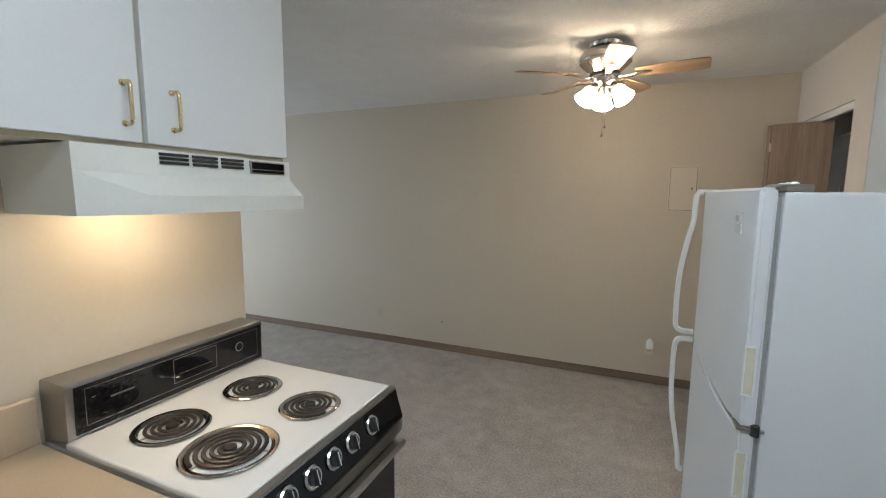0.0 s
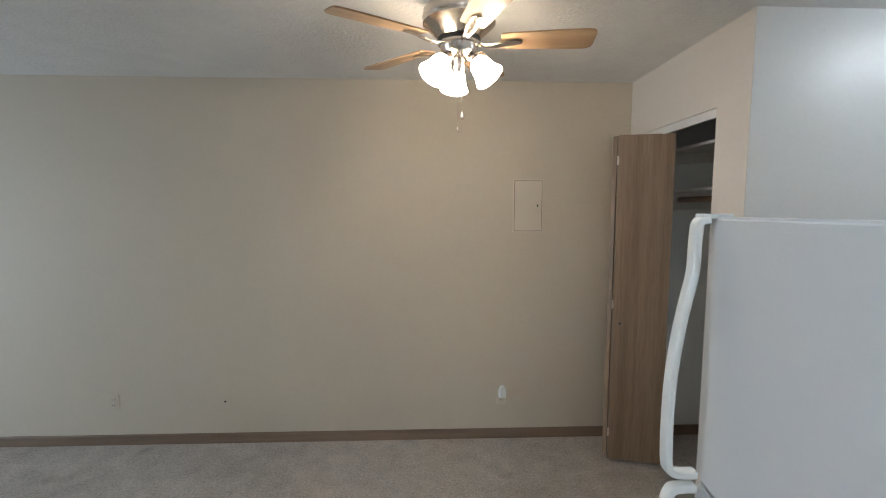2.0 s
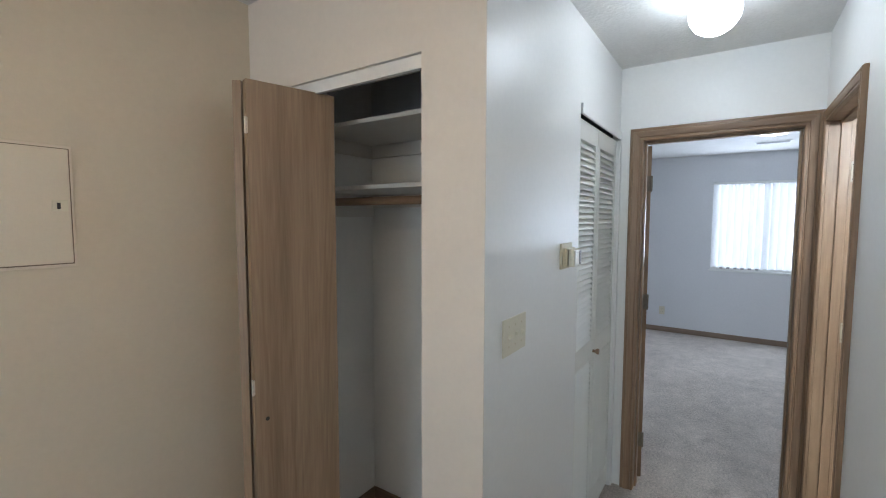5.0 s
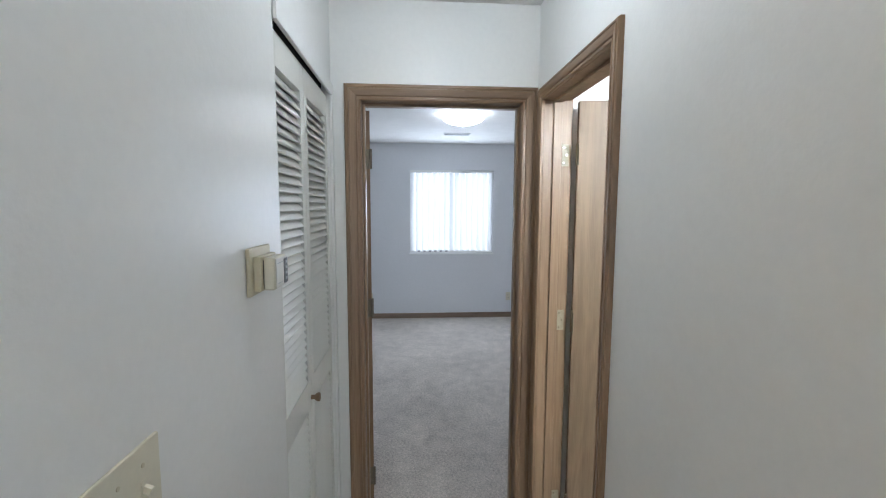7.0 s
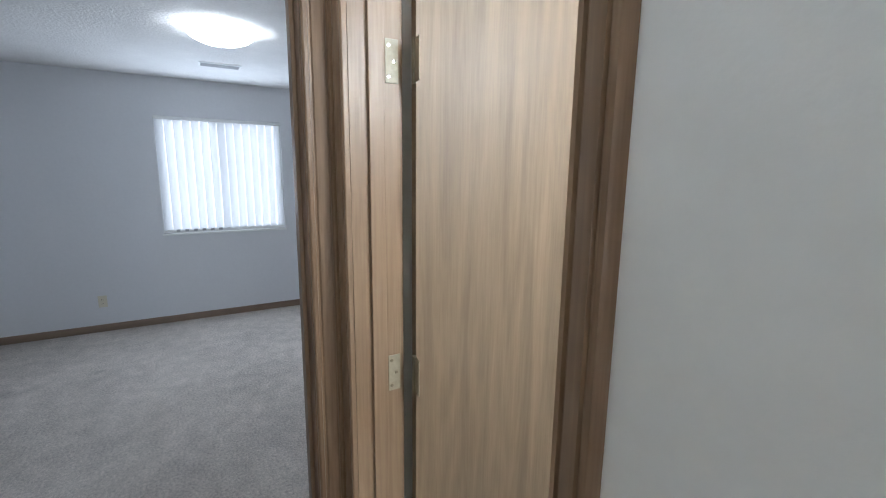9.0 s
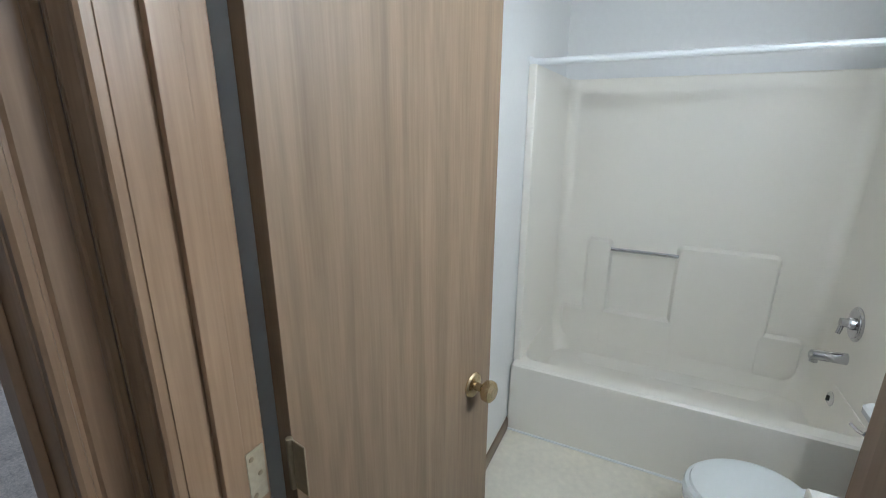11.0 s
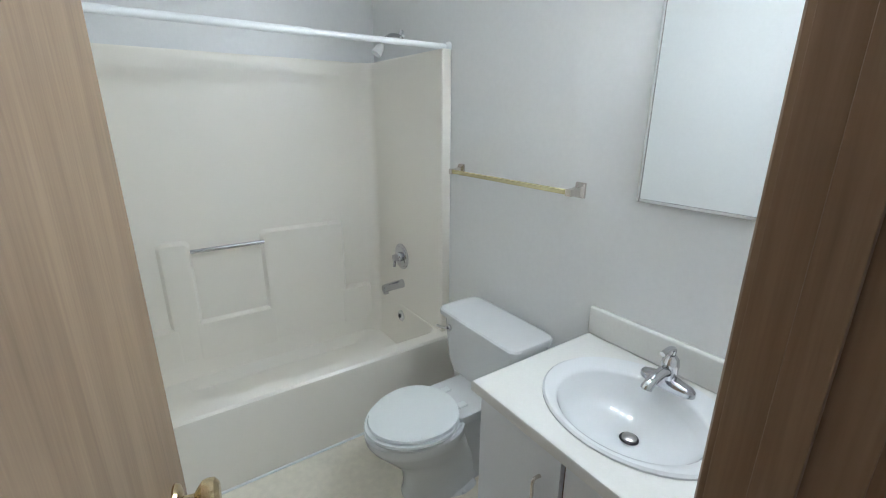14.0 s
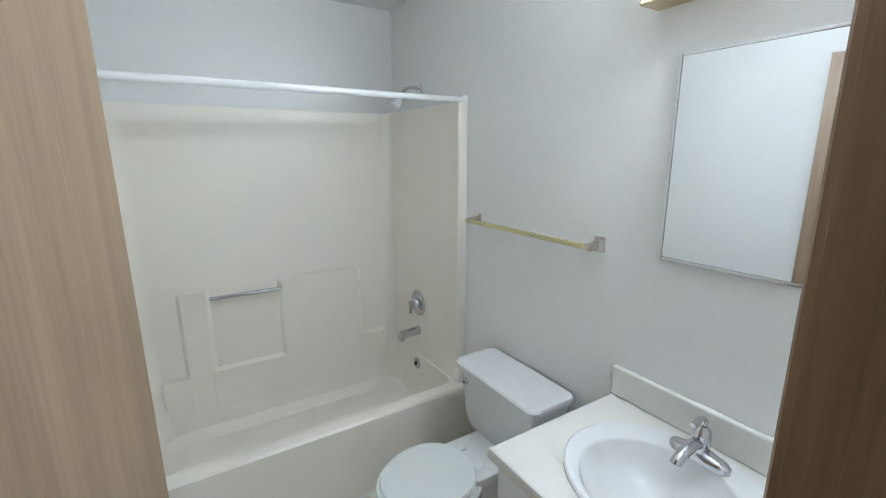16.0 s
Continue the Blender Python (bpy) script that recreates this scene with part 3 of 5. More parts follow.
# louvered bifold: two leaves closed in the opening
d = thing("louvered_bifold_door", ((LV0 + LV1) / 2, YL + 0.03, 0.02), "white painted louvered bifold door, closed, with a brown knob", "closet door")
LS = 2.812
for x0, x1 in ((LV0 + 0.004, LS - 0.002), (LS + 0.002, LV1 - 0.004)):
    LW = x1 - x0
    y0, y1 = YL + 0.010, YL + 0.038
    fr = bmesh.new()
    st = 0.040
    for b in ((x0, x0 + st, y0, y1, 0.02, 2.034), (x1 - st, x1, y0, y1, 0.02, 2.034), (x0 + st, x1 - st, y0, y1, 1.945, 2.034),
              (x0 + st, x1 - st, y0, y1, 0.02, 0.15), (x0 + st, x1 - st, y0, y1, 0.885, 0.988)):
        bx(fr, *b, bevel=0.002)
    leaf = part("leaf_frame", fr, M_LOUVER, d)
    sl = mesh("slat", moved(box(0, LW - 2 * st + 0.006, -0.0205, 0.0205, -0.0036, 0.0036, bevel=0.0028), Matrix.Identity(4)), M_LOUVER)
    for zlo, zhi in ((0.155, 0.88), (0.993, 1.94)):
        n = int((zhi - zlo) / 0.0258)
        for i in range(n):
            z = zlo + (i + 0.5) * (zhi - zlo) / n
            o = new("slat", sl)
            o.parent = leaf
            o.matrix_basis = Matrix.Translation(Vector((x0 + st - 0.003, (y0 + y1) / 2, z)) - root_of(leaf).location) @ pose(0, 0, 0, 55, 0, 0)
kn = lathe([(0.008, 0.0), (0.007, -0.012), (0.012, -0.016), (0.0155, -0.024), (0.014, -0.030), (0.0, -0.032)], (LS - 0.004, YL + 0.010, 0.921), "y", 22)
part("knob", kn, M_TRIM, d, "small brown wooden knob")

# ---- living room ----
# ceiling fan
fx, fy = FAN
BLZ = 2.262
f = thing("ceiling_fan", (fx, fy, H), "brushed-nickel ceiling fan with five oak blades and three lit bell shades", "ceiling fan")
part("canopy", lathe([(0.0, H), (0.092, H), (0.094, H - 0.006), (0.088, H - 0.024), (0.072, H - 0.034), (0.0, H - 0.034)], (fx, fy, 0), "z", 40), M_NICKEL, f)
part("motor_housing", lathe([(0.06, 2.408), (0.095, 2.404), (0.128, 2.392), (0.142, 2.374), (0.146, 2.352), (0.141, 2.336), (0.144, 2.332), (0.144, 2.326),
                                  (0.128, 2.312), (0.102, 2.288), (0.084, 2.272), (0.0, 2.270)], (fx, fy, 0), "z", 48), M_NICKEL, f)
for k in range(18):
    a = 2 * math.pi * k / 18
    vent = bx(bmesh.new(), 0.080, 0.0888, -0.006, 0.006, H - 0.028, H - 0.012, turn=pose(fx, fy, 0, 0, 0, math.degrees(a)))
    part("vent_slot", vent, M_DARK, f)
part("rotor_ring", lathe([(0.0, 2.270), (0.082, 2.270), (0.086, 2.264), (0.086, 2.252), (0.078, 2.247), (0.0, 2.247)], (fx, fy, 0), "z", 40), M_DARK, f)
part("switch_housing", lathe([(0.0, 2.2465), (0.072, 2.2465), (0.074, 2.243), (0.070, 2.218), (0.056, 2.200), (0.030, 2.190), (0.026, 2.178), (0.026, 2.150), (0.020, 2.142), (0.0, 2.140)], (fx, fy, 0), "z", 36), M_NICKEL, f)


def blade_shape():
    """One blade along +x: round-cornered, widening outwards, thin, pitched."""
    bm = bmesh.new()
    out = []
    for x, w in ((0.165, 0.046), (0.20, 0.050), (0.30, 0.056), (0.42, 0.061), (0.49, 0.063), (0.51, 0.060), (0.523, 0.052), (0.528, 0.036)):
        out.append((x, w))
    loop = [(x, -w) for x, w in out] + [(x, w) for x, w in reversed(out)]
    loft(bm, [[(x, y, -0.0028) for x, y in loop], [(x, y, 0.0028) for x, y in loop]])
    bmesh.ops.recalc_face_normals(bm, faces=bm.faces)
    bmesh.ops.transform(bm, matrix=pose(0, 0, 0, -12, 0, 0), verts=bm.verts)
    return bm


def iron_shape():
    bm = bmesh.new()
    rings = []
    for x, w, z, h in ((0.070, 0.014, -0.012, 0.004), (0.11, 0.013, -0.022, 0.004), (0.15, 0.016, -0.020, 0.0035), (0.185, 0.020, -0.012, 0.003), (0.225, 0.019, -0.0085, 0.003), (0.248, 0.010, -0.0085, 0.002)):
        rings.append([(x, -w, z), (x, -w * 0.6, z - h), (x, w * 0.6, z - h), (x, w, z), (x, w * 0.6, z + h), (x, -w * 0.6, z + h)])
    loft(bm, rings)
    bmesh.ops.recalc_face_normals(bm, faces=bm.faces)
    bmesh.ops.transform(bm, matrix=pose(0, 0, 0, -12, 0, 0), verts=bm.verts)
    return bm


blade_me = mesh("blade", blade_shape(), M_BLADE)
iron_me = mesh("blade_iron", iron_shape(), M_NICKEL)
for k in range(5):
    m = pose(0, 0, BLZ - H, 0, 0, -6 + 72 * k)
    b = new("blade", blade_me)
    b.parent, b.matrix_basis = f, m
    i = new("blade_iron", iron_me)
    i.parent, i.matrix_basis = f, m
shade_me = mesh("shade", lathe([(0.020, 0.0), (0.029, -0.005), (0.039, -0.020), (0.043, -0.042), (0.048, -0.064), (0.057, -0.084), (0.060, -0.092),
                                (0.056, -0.091), (0.044, -0.064), (0.038, -0.042), (0.033, -0.020), (0.018, -0.005)], seg=32, caps=False), M_SHADE)
sock_me = mesh("socket", lathe([(0.0, 0.022), (0.018, 0.020), (0.024, 0.010), (0.024, -0.004), (0.0, -0.004)], seg=24), M_NICKEL)
for a in (-25, 95, 215):
    m = pose(0, 0, 2.182 - H, 0, 0, a) @ pose(0.072, 0, 0, 0, -38, 0)
    s = new("socket", sock_me)
    s.parent, s.matrix_basis = f, m
    g = new("shade", shade_me)
    g.parent, g.matrix_basis = f, m
    tagged(g, "frosted white glass bell shade, lit")
    part("arm", tube([(fx + 0.03 * math.cos(radians(a)), fy + 0.03 * math.sin(radians(a)), 2.200), (fx + 0.072 * math.cos(radians(a)), fy + 0.072 * math.sin(radians(a)), 2.185)], 0.010), M_NICKEL, f)
for dx, dy, z1 in ((0.012, -0.01, 1.958), (-0.002, 0.012, 1.912)):
    c = part("pull_chain", tube([(fx + dx, fy + dy, 2.145), (fx + dx, fy + dy, z1 + 0.03)], 0.0012, 6), M_NICKEL, f)
    part("pull_drop", lathe([(0.0, 0.032), (0.002, 0.030), (0.004, 0.018), (0.0085, 0.008), (0.0075, 0.002), (0.0, 0.0)], (fx + dx, fy + dy, z1), "z", 16), M_NICKEL, c, "small teardrop pull")

# breaker panel door
p = thing("breaker_panel", (0.917, YF, 1.45), "beige-painted metal breaker panel cover flush on the wall", "electrical panel")
part("frame", box(0.838, 1.041, YF - 0.012, YF - 0.0005, 1.448, 1.804, bevel=0.003), M_PANEL, p)
# brown rim paints in the shadow line along the panel door's edges
part("edge_shade", box(0.8455, 1.0335, YF - 0.0128, YF - 0.0122, 1.4565, 1.7945), material("brown_edge_shade", (0.16, 0.12, 0.085), 0.6), p, "painted shadow line round the panel door")
dr = part("panel_door", box(0.848, 1.030, YF - 0.018, YF - 0.0135, 1.460, 1.792, bevel=0.002), M_PANEL, p)
part("latch", box(0.985, 1.023, YF - 0.023, YF - 0.0185, 1.612, 1.644, bevel=0.002), M_IVORY, dr, "small ivory latch")
part("latch_slot", box(0.997, 1.005, YF - 0.0245, YF - 0.023, 1.618, 1.636), M_DARK, dr)


def outlet(at, face, way, label, mat):
    """Duplex outlet: plate, two sockets with slots. way: unit normal as (axis, sign)."""
    axis, s = way
    put = (lambda u0, u1, d0, d1, z0, z1: (at + u0, at + u1, face + s * d0, face + s * d1, z0, z1)) if axis == "y" else \
          (lambda u0, u1, d0, d1, z0, z1: (face + s * d0, face + s * d1, at + u0, at + u1, z0, z1))
    o = thing("wall_outlet", (at, face, 0.29) if axis == "y" else (face, at, 0.29), label, "outlet", "wall outlets")
    part("plate", box(*put(-0.035, 0.035, 0.0005, 0.006, 0.243, 0.357), bevel=0.002), mat, o)
    for zc in (0.280, 0.320):
        sk = part("socket", box(*put(-0.016, 0.016, 0.006, 0.0085, zc - 0.014, zc + 0.014), bevel=0.001), mat, o)
        part("slots", bx(box(*put(-0.008, -0.0055, 0.0085, 0.0095, zc - 0.005, zc + 0.006)), *put(0.0055, 0.008, 0.0085, 0.0095, zc - 0.005, zc + 0.006)), M_DARK, sk)
    return put


outlet(0.776, YF, ("y", -1), "pale duplex outlet low on the beige wall", M_PANEL)
outlet(-1.855, YF, ("y", -1), "beige duplex outlet low on the beige wall", M_BEIGE)
n = thing("night_light", (0.784, YF - 0.01, 0.315), "white plug-in air freshener in the wall outlet", "plug-in freshener")
part("body", moved(loft(bmesh.new(), [rr(0, 0, 0.021, 0.017, 0.012, 0.0), rr(0, 0, 0.023, 0.020, 0.013, 0.02), rr(0, 0, 0.021, 0.018, 0.012, 0.045), rr(0, 0, 0.012, 0.011, 0.008, 0.060), rr(0, 0, 0.006, 0.006, 0.004, 0.064)]),
                   pose(0.780, YF - 0.034, 0.310) @ Matrix.Diagonal((1.15, 1.15, 1.28, 1))), M_PLASTIC, n)
part("plug", box(0.766, 0.794, YF - 0.016, YF - 0.0096, 0.317, 0.347, bevel=0.002), M_PLASTIC, n)
c = thing("cable_plate", (-1.114, YF, 0.295), "small beige cable plate with a dark centre hole", "cable plate")
part("plate", box(-1.149, -1.079, YF - 0.005, YF - 0.0005, 0.238, 0.352, bevel=0.002), M_BEIGE, c)
part("jack", lathe([(0.0, 0), (0.006, 0), (0.006, -0.006), (0.0, -0.006)], (-1.114, YF - 0.005, 0.295), "y", 16), M_DARK, c)

# coat closet inside
for z, d0 in ((1.735, 1.93), (1.998, 1.88)):
    s = thing("closet_shelf", (2.1, 4.3, z), "white painted closet shelf on wall cleats", "shelf", "closet shelves")
    part("board", box(d0, 2.328, YL + T + 0.002, YF - 0.002, z - 0.018, z, bevel=0.002), M_SHELF, s)
    part("cleat", box(d0 + 0.02, 2.328, YF - 0.020, YF - 0.002, z - 0.085, z - 0.0185, bevel=0.002), M_SHELF, s)
    part("cleat", box(2.310, 2.329, YL + T + 0.002, YF - 0.0205, z - 0.085, z - 0.0185, bevel=0.002), M_SHELF, s)
r = thing("closet_rod", (1.97, 4.3, 1.67), "brown wooden closet rod under the lower shelf", "closet rod")
part("rod", tube([(1.97, YL + T + 0.004, 1.668), (1.97, YF - 0.022, 1.668)], 0.018, 18), M_ROD, r)
part("socket", lathe([(0.0, 0), (0.026, 0), (0.026, -0.006), (0.0, -0.006)], (1.97, YF - 0.0205, 1.668), "y", 20), M_SHELF, r)
part("cleat", box(1.90, 2.32, YF - 0.020, YF - 0.002, 1.60, 1.649, bevel=0.002), M_SHELF, r)

# ---- kitchen ----
UX, UZ = -0.562, 1.680
c = thing("upper_cabinet", (-0.74, 1.55, UZ), "white laminate wall cabinet with two doors and brass pulls", "cabinet")
part("body", box(XK + 0.001, UX - 0.022, 1.075, 2.058, UZ + 0.002, 2.32, bevel=0.001), M_CAB, c)
part("face_rail", box(UX - 0.0215, UX - 0.0195, 1.075, 2.058, UZ - 0.004, 2.32), M_PUTTY, c)
for y0, y1, hy in ((1.077, 1.561, 1.523), (1.575, 2.057, 1.644)):
    dd = part("door", box(UX - 0.019, UX, y0, y1, UZ + 0.008, 2.315, bevel=0.002), M_CAB, c)
    part("handle", tube(smooth_path([(UX, hy, 1.823), (UX + 0.022, hy, 1.825), (UX + 0.029, hy, 1.813), (UX + 0.029, hy, 1.776), (UX + 0.029, hy, 1.740), (UX + 0.022, hy, 1.728), (UX, hy, 1.730)], 5), 0.0048, 10), M_BRASS, dd, "aged brass arched pull")
    for z in (1.824, 1.729):
        part("handle_foot", lathe([(0.0, 0), (0.008, 0), (0.007, 0.006), (0.0, 0.006)], (UX, hy, z), "x", 14), M_BRASS, dd)
solid("trim_soffit", box(XK + 0.001, UX - 0.02, -2.59, 2.058, 2.322, H - 0.001), M_BEIGE, "beige soffit over the wall cabinets", "soffit", kind="structure")

# range hood: sloped front, cut left corner
HZ = 1.512
h = thing("range_hood", (-0.72, 1.71, HZ), "cream-white enamel range hood with vent slots and a control strip", "range hood")
HF = -0.500
bm = bmesh.new()
top = [(XK + 0.002, 1.385), (UX - 0.004, 1.385), (UX - 0.004, 2.046), (XK + 0.002, 2.046)]
ring_t = [(XK + 0.002, 1.402, UZ - 0.006), (UX + 0.004, 1.402, UZ - 0.006), (UX + 0.006, 1.520, UZ - 0.006), (UX + 0.006, 2.058, UZ - 0.006), (XK + 0.002, 2.058, UZ - 0.006)]
ring_m = [(XK + 0.002, 1.402, 1.620), (UX + 0.004, 1.402, 1.614), (UX + 0.010, 1.525, 1.610), (UX + 0.010, 2.058, 1.610), (XK + 0.002, 2.058, 1.620)]
ring_l = [(XK + 0.002, 1.402, HZ + 0.046), (UX + 0.006, 1.402, HZ + 0.044), (HF, 1.530, HZ + 0.046), (HF, 2.062, HZ + 0.046), (XK + 0.002, 2.062, HZ + 0.046)]
ring_b = [(XK + 0.002, 1.402, HZ), (UX + 0.006, 1.402, HZ), (HF, 1.530, HZ), (HF, 2.062, HZ), (XK + 0.002, 2.062, HZ)]


def shrink(ring, d, z):
    cx, cy = sum(p[0] for p in ring) / 5, sum(p[1] for p in ring) / 5
    return [(p[0] + math.copysign(d, cx - p[0]), p[1] + math.copysign(d, cy - p[1]), z) for p in ring]


loft(bm, [ring_t, ring_m, ring_l, ring_b, shrink(ring_b, 0.018, HZ), shrink(ring_b, 0.018, HZ + 0.04)], True, True)
bmesh.ops.recalc_face_normals(bm, faces=bm.faces)
part("shell", bm, M_HOOD, h, soft=False)
for y0, y1 in ((1.594, 1.673), (1.686, 1.764), (1.778, 1.856)):
    for z in (1.664, 1.653, 1.642):
        part("vent_slot", box(UX + 0.004, UX + 0.0125, y0, y1, z - 0.0036, z + 0.0036), M_DARK, h, "black vent slot")
cs = part("control_strip", box(UX + 0.003, UX + 0.0125, 1.882, 2.030, 1.628, 1.668, bevel=0.001), M_STEEL, h, "dark control strip with a metal rim")
part("switch_bar", box(UX + 0.0126, UX + 0.0145, 1.888, 2.024, 1.643, 1.664), M_BLACK, cs)
part("switch_bar", box(UX + 0.0126, UX + 0.0145, 1.888, 2.024, 1.632, 1.640), M_BLACK, cs)
part("light_lens", box(-0.78, -0.64, 1.55, 1.70, HZ + 0.034, HZ + 0.0405), glow("hood_lamp_lens", (1.0, 0.72, 0.40), 9.0), h, "small warm lit lens")

# range
SY0, SY1, SXF, SXB = 1.424, 2.072, -0.160, -0.732
CT = 0.917
s = thing("electric_range", (-0.45, 1.72, 0.0), "white and black electric range with four coil burners", "stove")
part("body", box(-0.850, SXF - 0.03, SY0 + 0.004, SY1 - 0.004, 0.02, CT - 0.022, bevel=0.003), M_ENAMEL, s)
part("cooktop", box(SXB - 0.02, SXF, SY0, SY1, CT - 0.020, CT, bevel=0.006, seg=3), M_ENAMEL, s, "white porcelain cooktop")
part("cooktop_trim", box(SXF + 0.0005, SXF + 0.006, SY0, SY1, CT - 0.024, CT - 0.001, bevel=0.002), M_STEEL, s)
bg = part("backguard", prism([(-0.856, CT - 0.02), (SXB - 0.012, CT + 0.004), (SXB - 0.006, 1.062), (SXB - 0.012, 1.072), (-0.848, 1.072), (-0.856, 1.062)], SY0 + 0.004, SY1 + 0.002, "y"), M_STEEL, s, "steel-edged black backguard")
part("glass", prism([(SXB - 0.0145, CT + 0.012), (SXB - 0.0060, CT + 0.012), (SXB - 0.0015, 1.060), (SXB - 0.0145, 1.060)], SY0 + 0.022, SY1 - 0.006, "y"), M_BLACK, bg, "black glass control panel")


def strip(y0, y1, z0, z1, xoff=0.0):
    """A thin printed line on the backguard's leaning glass."""
    lean = lambda z: SXB - 0.0060 + 0.0045 * (z - CT - 0.012) / (1.06 - CT - 0.012)
    return [(lean(z0) + 0.0002, y0, z0), (lean(z0) + 0.0002, y1, z0), (lean(z1) + 0.0002, y1, z1), (lean(z1) + 0.0002, y0, z1)]



def line(q):
    ln = bmesh.new()
    ln.faces.new([ln.verts.new(v) for v in strip(*q)])
    part("printed_line", ln, M_STEEL, bg)


def outline(y0, y1, z0, z1, w=0.0018):
    for q in ((y0, y1, z0, z0 + w), (y0, y1, z1 - w, z1), (y0, y0 + w, z0, z1), (y1 - w, y1, z0, z1)):
        line(q)


outline(SY0 + 0.045, SY1 - 0.025, CT + 0.028, 1.050)
outline(1.712, 1.868, CT + 0.045, 1.042)
for q in ((1.53, 1.595, 1.000, 1.006), (1.73, 1.85, 0.988, 0.990), (1.485, 1.495, 1.018, 1.022)):
    line(q)
part("clock_dial", lathe([(0.013, 0.0), (0.013, 0.0015), (0.018, 0.0015), (0.018, 0.0)], (SXB - 0.0028, 1.962, 1.004), "x", 20, caps=False), M_STEEL, bg)


def burner(cx, cy, r):
    """Drip pan, trim ring and a spiral coil."""
    b = part("burner", lathe([(r, 0.0), (r + 0.010, 0.003), (r + 0.006, 0.006), (r - 0.004, 0.004), (r * 0.80, -0.012), (r * 0.35, -0.016), (0.0, -0.016)], (cx, cy, CT + 0.0015), "z", 44, caps=False), M_PAN, s, "heat-stained chrome drip pan and coil")
    pts = []
    turns = 3.4 if r < 0.09 else 4.2
    nn = int(turns * 26)
    for k in range(nn + 1):
        q = k / nn
        a = 2 * math.pi * turns * q + cx * 9
        rad = 0.022 + (r * 0.90 - 0.022) * q
        pts.append((cx + rad * math.cos(a), cy + rad * math.sin(a), CT + 0.007))
    part("coil", tube(pts, 0.0052 if r < 0.09 else 0.0058, 8, flat=0.75), M_COIL, b, "blackened heating coil")
    part("coil_hub", lathe([(0.0, 0.004), (0.014, 0.004), (0.016, 0.001), (0.016, -0.008), (0.0, -0.008)], (cx, cy, CT + 0.007), "z", 20), M_COIL, b)
    for a in (20, 140, 260):
        sp = bx(bmesh.new(), 0.016, r * 0.95, -0.0015, 0.0015, -0.006, 0.0, turn=pose(cx, cy, CT + 0.003, 0, 0, a))
        part("coil_support", sp, M_STEEL, b)


burner(-0.563, 1.862, 0.082)
burner(-0.308, 1.842, 0.082)
burner(-0.574, 1.589, 0.088)
burner(-0.338, 1.577, 0.108)
# sloping front panel with knobs
PF = prism([(SXF + 0.0065, CT - 0.002), (SXF + 0.020, CT - 0.004), (SXF + 0.048, 0.818), (SXF + 0.046, 0.806), (SXF - 0.028, 0.806), (SXF - 0.028, CT - 0.024), (SXF + 0.0065, CT - 0.024)], SY0, SY1, "y")
fp = part("front_panel", PF, M_BLACK, s, "black sloped knob panel")
part("panel_trim", prism([(SXF + 0.0205, CT - 0.0035), (SXF + 0.0225, CT - 0.010), (SXF + 0.0205, CT - 0.012), (SXF + 0.0068, CT - 0.0015)], SY0, SY1, "y"), M_STEEL, fp, "steel edge strip")
for k in range(5):
    part("louver", box(SXF + 0.030, SXF + 0.049, SY0 + 0.002, SY1 - 0.002, 0.798 - 0.007 * k, 0.8015 - 0.007 * k), M_STEEL, fp)
part("lower_trim", box(SXF - 0.028, SXF + 0.034, SY0, SY1, 0.760, 0.805, bevel=0.002), M_DARK, fp)
lean = math.degrees(math.atan2(0.028, 0.095))
for y in (1.548, 1.632, 1.716, 1.800, 1.902):
    z = 0.866
    m = pose(SXF + 0.0340, y, z, 0, 90 - lean, 0)
    k = part("knob", moved(lathe([(0.0, 0.0), (0.029, 0.0), (0.0295, 0.004), (0.0255, 0.0085), (0.0215, 0.008), (0.0205, 0.005), (0.0, 0.005)], seg=32), m), M_FRAME, fp, "chrome-ringed dark knob")
    part("grip", moved(bx(lathe([(0.0, 0.0052), (0.0195, 0.0052), (0.0185, 0.012), (0.0, 0.0125)], seg=24), -0.020, 0.020, -0.005, 0.005, 0.008, 0.021, bevel=0.002), m), M_DARK, k)
    part("pointer", moved(box(-0.019, 0.019, -0.0014, 0.0014, 0.0212, 0.0218), m), M_PLASTIC, k)
od = part("oven_door", box(SXF - 0.027, SXF + 0.020, SY0 + 0.006, SY1 - 0.006, 0.19, 0.752, bevel=0.004), M_BLACK, s, "black glass oven door")
part("door_rim", box(SXF - 0.026, SXF + 0.0235, SY0 + 0.003, SY1 - 0.003, 0.728, 0.756, bevel=0.003), M_STEEL, od)
part("oven_handle", prism([(SXF + 0.024, 0.700), (SXF + 0.058, 0.712), (SXF + 0.064, 0.728), (SXF + 0.056, 0.738), (SXF + 0.024, 0.728)], SY0 + 0.008, SY1 - 0.004, "y"), M_STEEL, od, "steel-edged handle bar")
part("drawer", box(SXF - 0.027, SXF + 0.018, SY0 + 0.006, SY1 - 0.006, 0.05, 0.18, bevel=0.004), M_BLACK, s)

# counter beside the range
b = thing("base_cabinet", (-0.6, 0.4, 0.0), "white laminate base cabinet under the counter", "cabinet")
part("body", box(XK + 0.002, -0.33, -1.2, 1.412, 0.1, 0.858), M_CAB, b)
part("toe_kick", box(XK + 0.05, -0.40, -1.2, 1.412, 0.0, 0.0995), M_DARK, b)
for k in range(5):
    part("door", box(-0.329, -0.310, -1.19 + k * 0.512, -0.69 + k * 0.512, 0.12, 0.845, bevel=0.002), M_CAB, b)
c = thing("countertop", (-0.6, 0.4, 0.86), "tan laminate countertop with a low backsplash", "countertop")
part("slab", box(XK + 0.002, -0.286, -1.2, 1.416, 0.860, 0.900, bevel=0.006, seg=3), M_COUNTER, c)
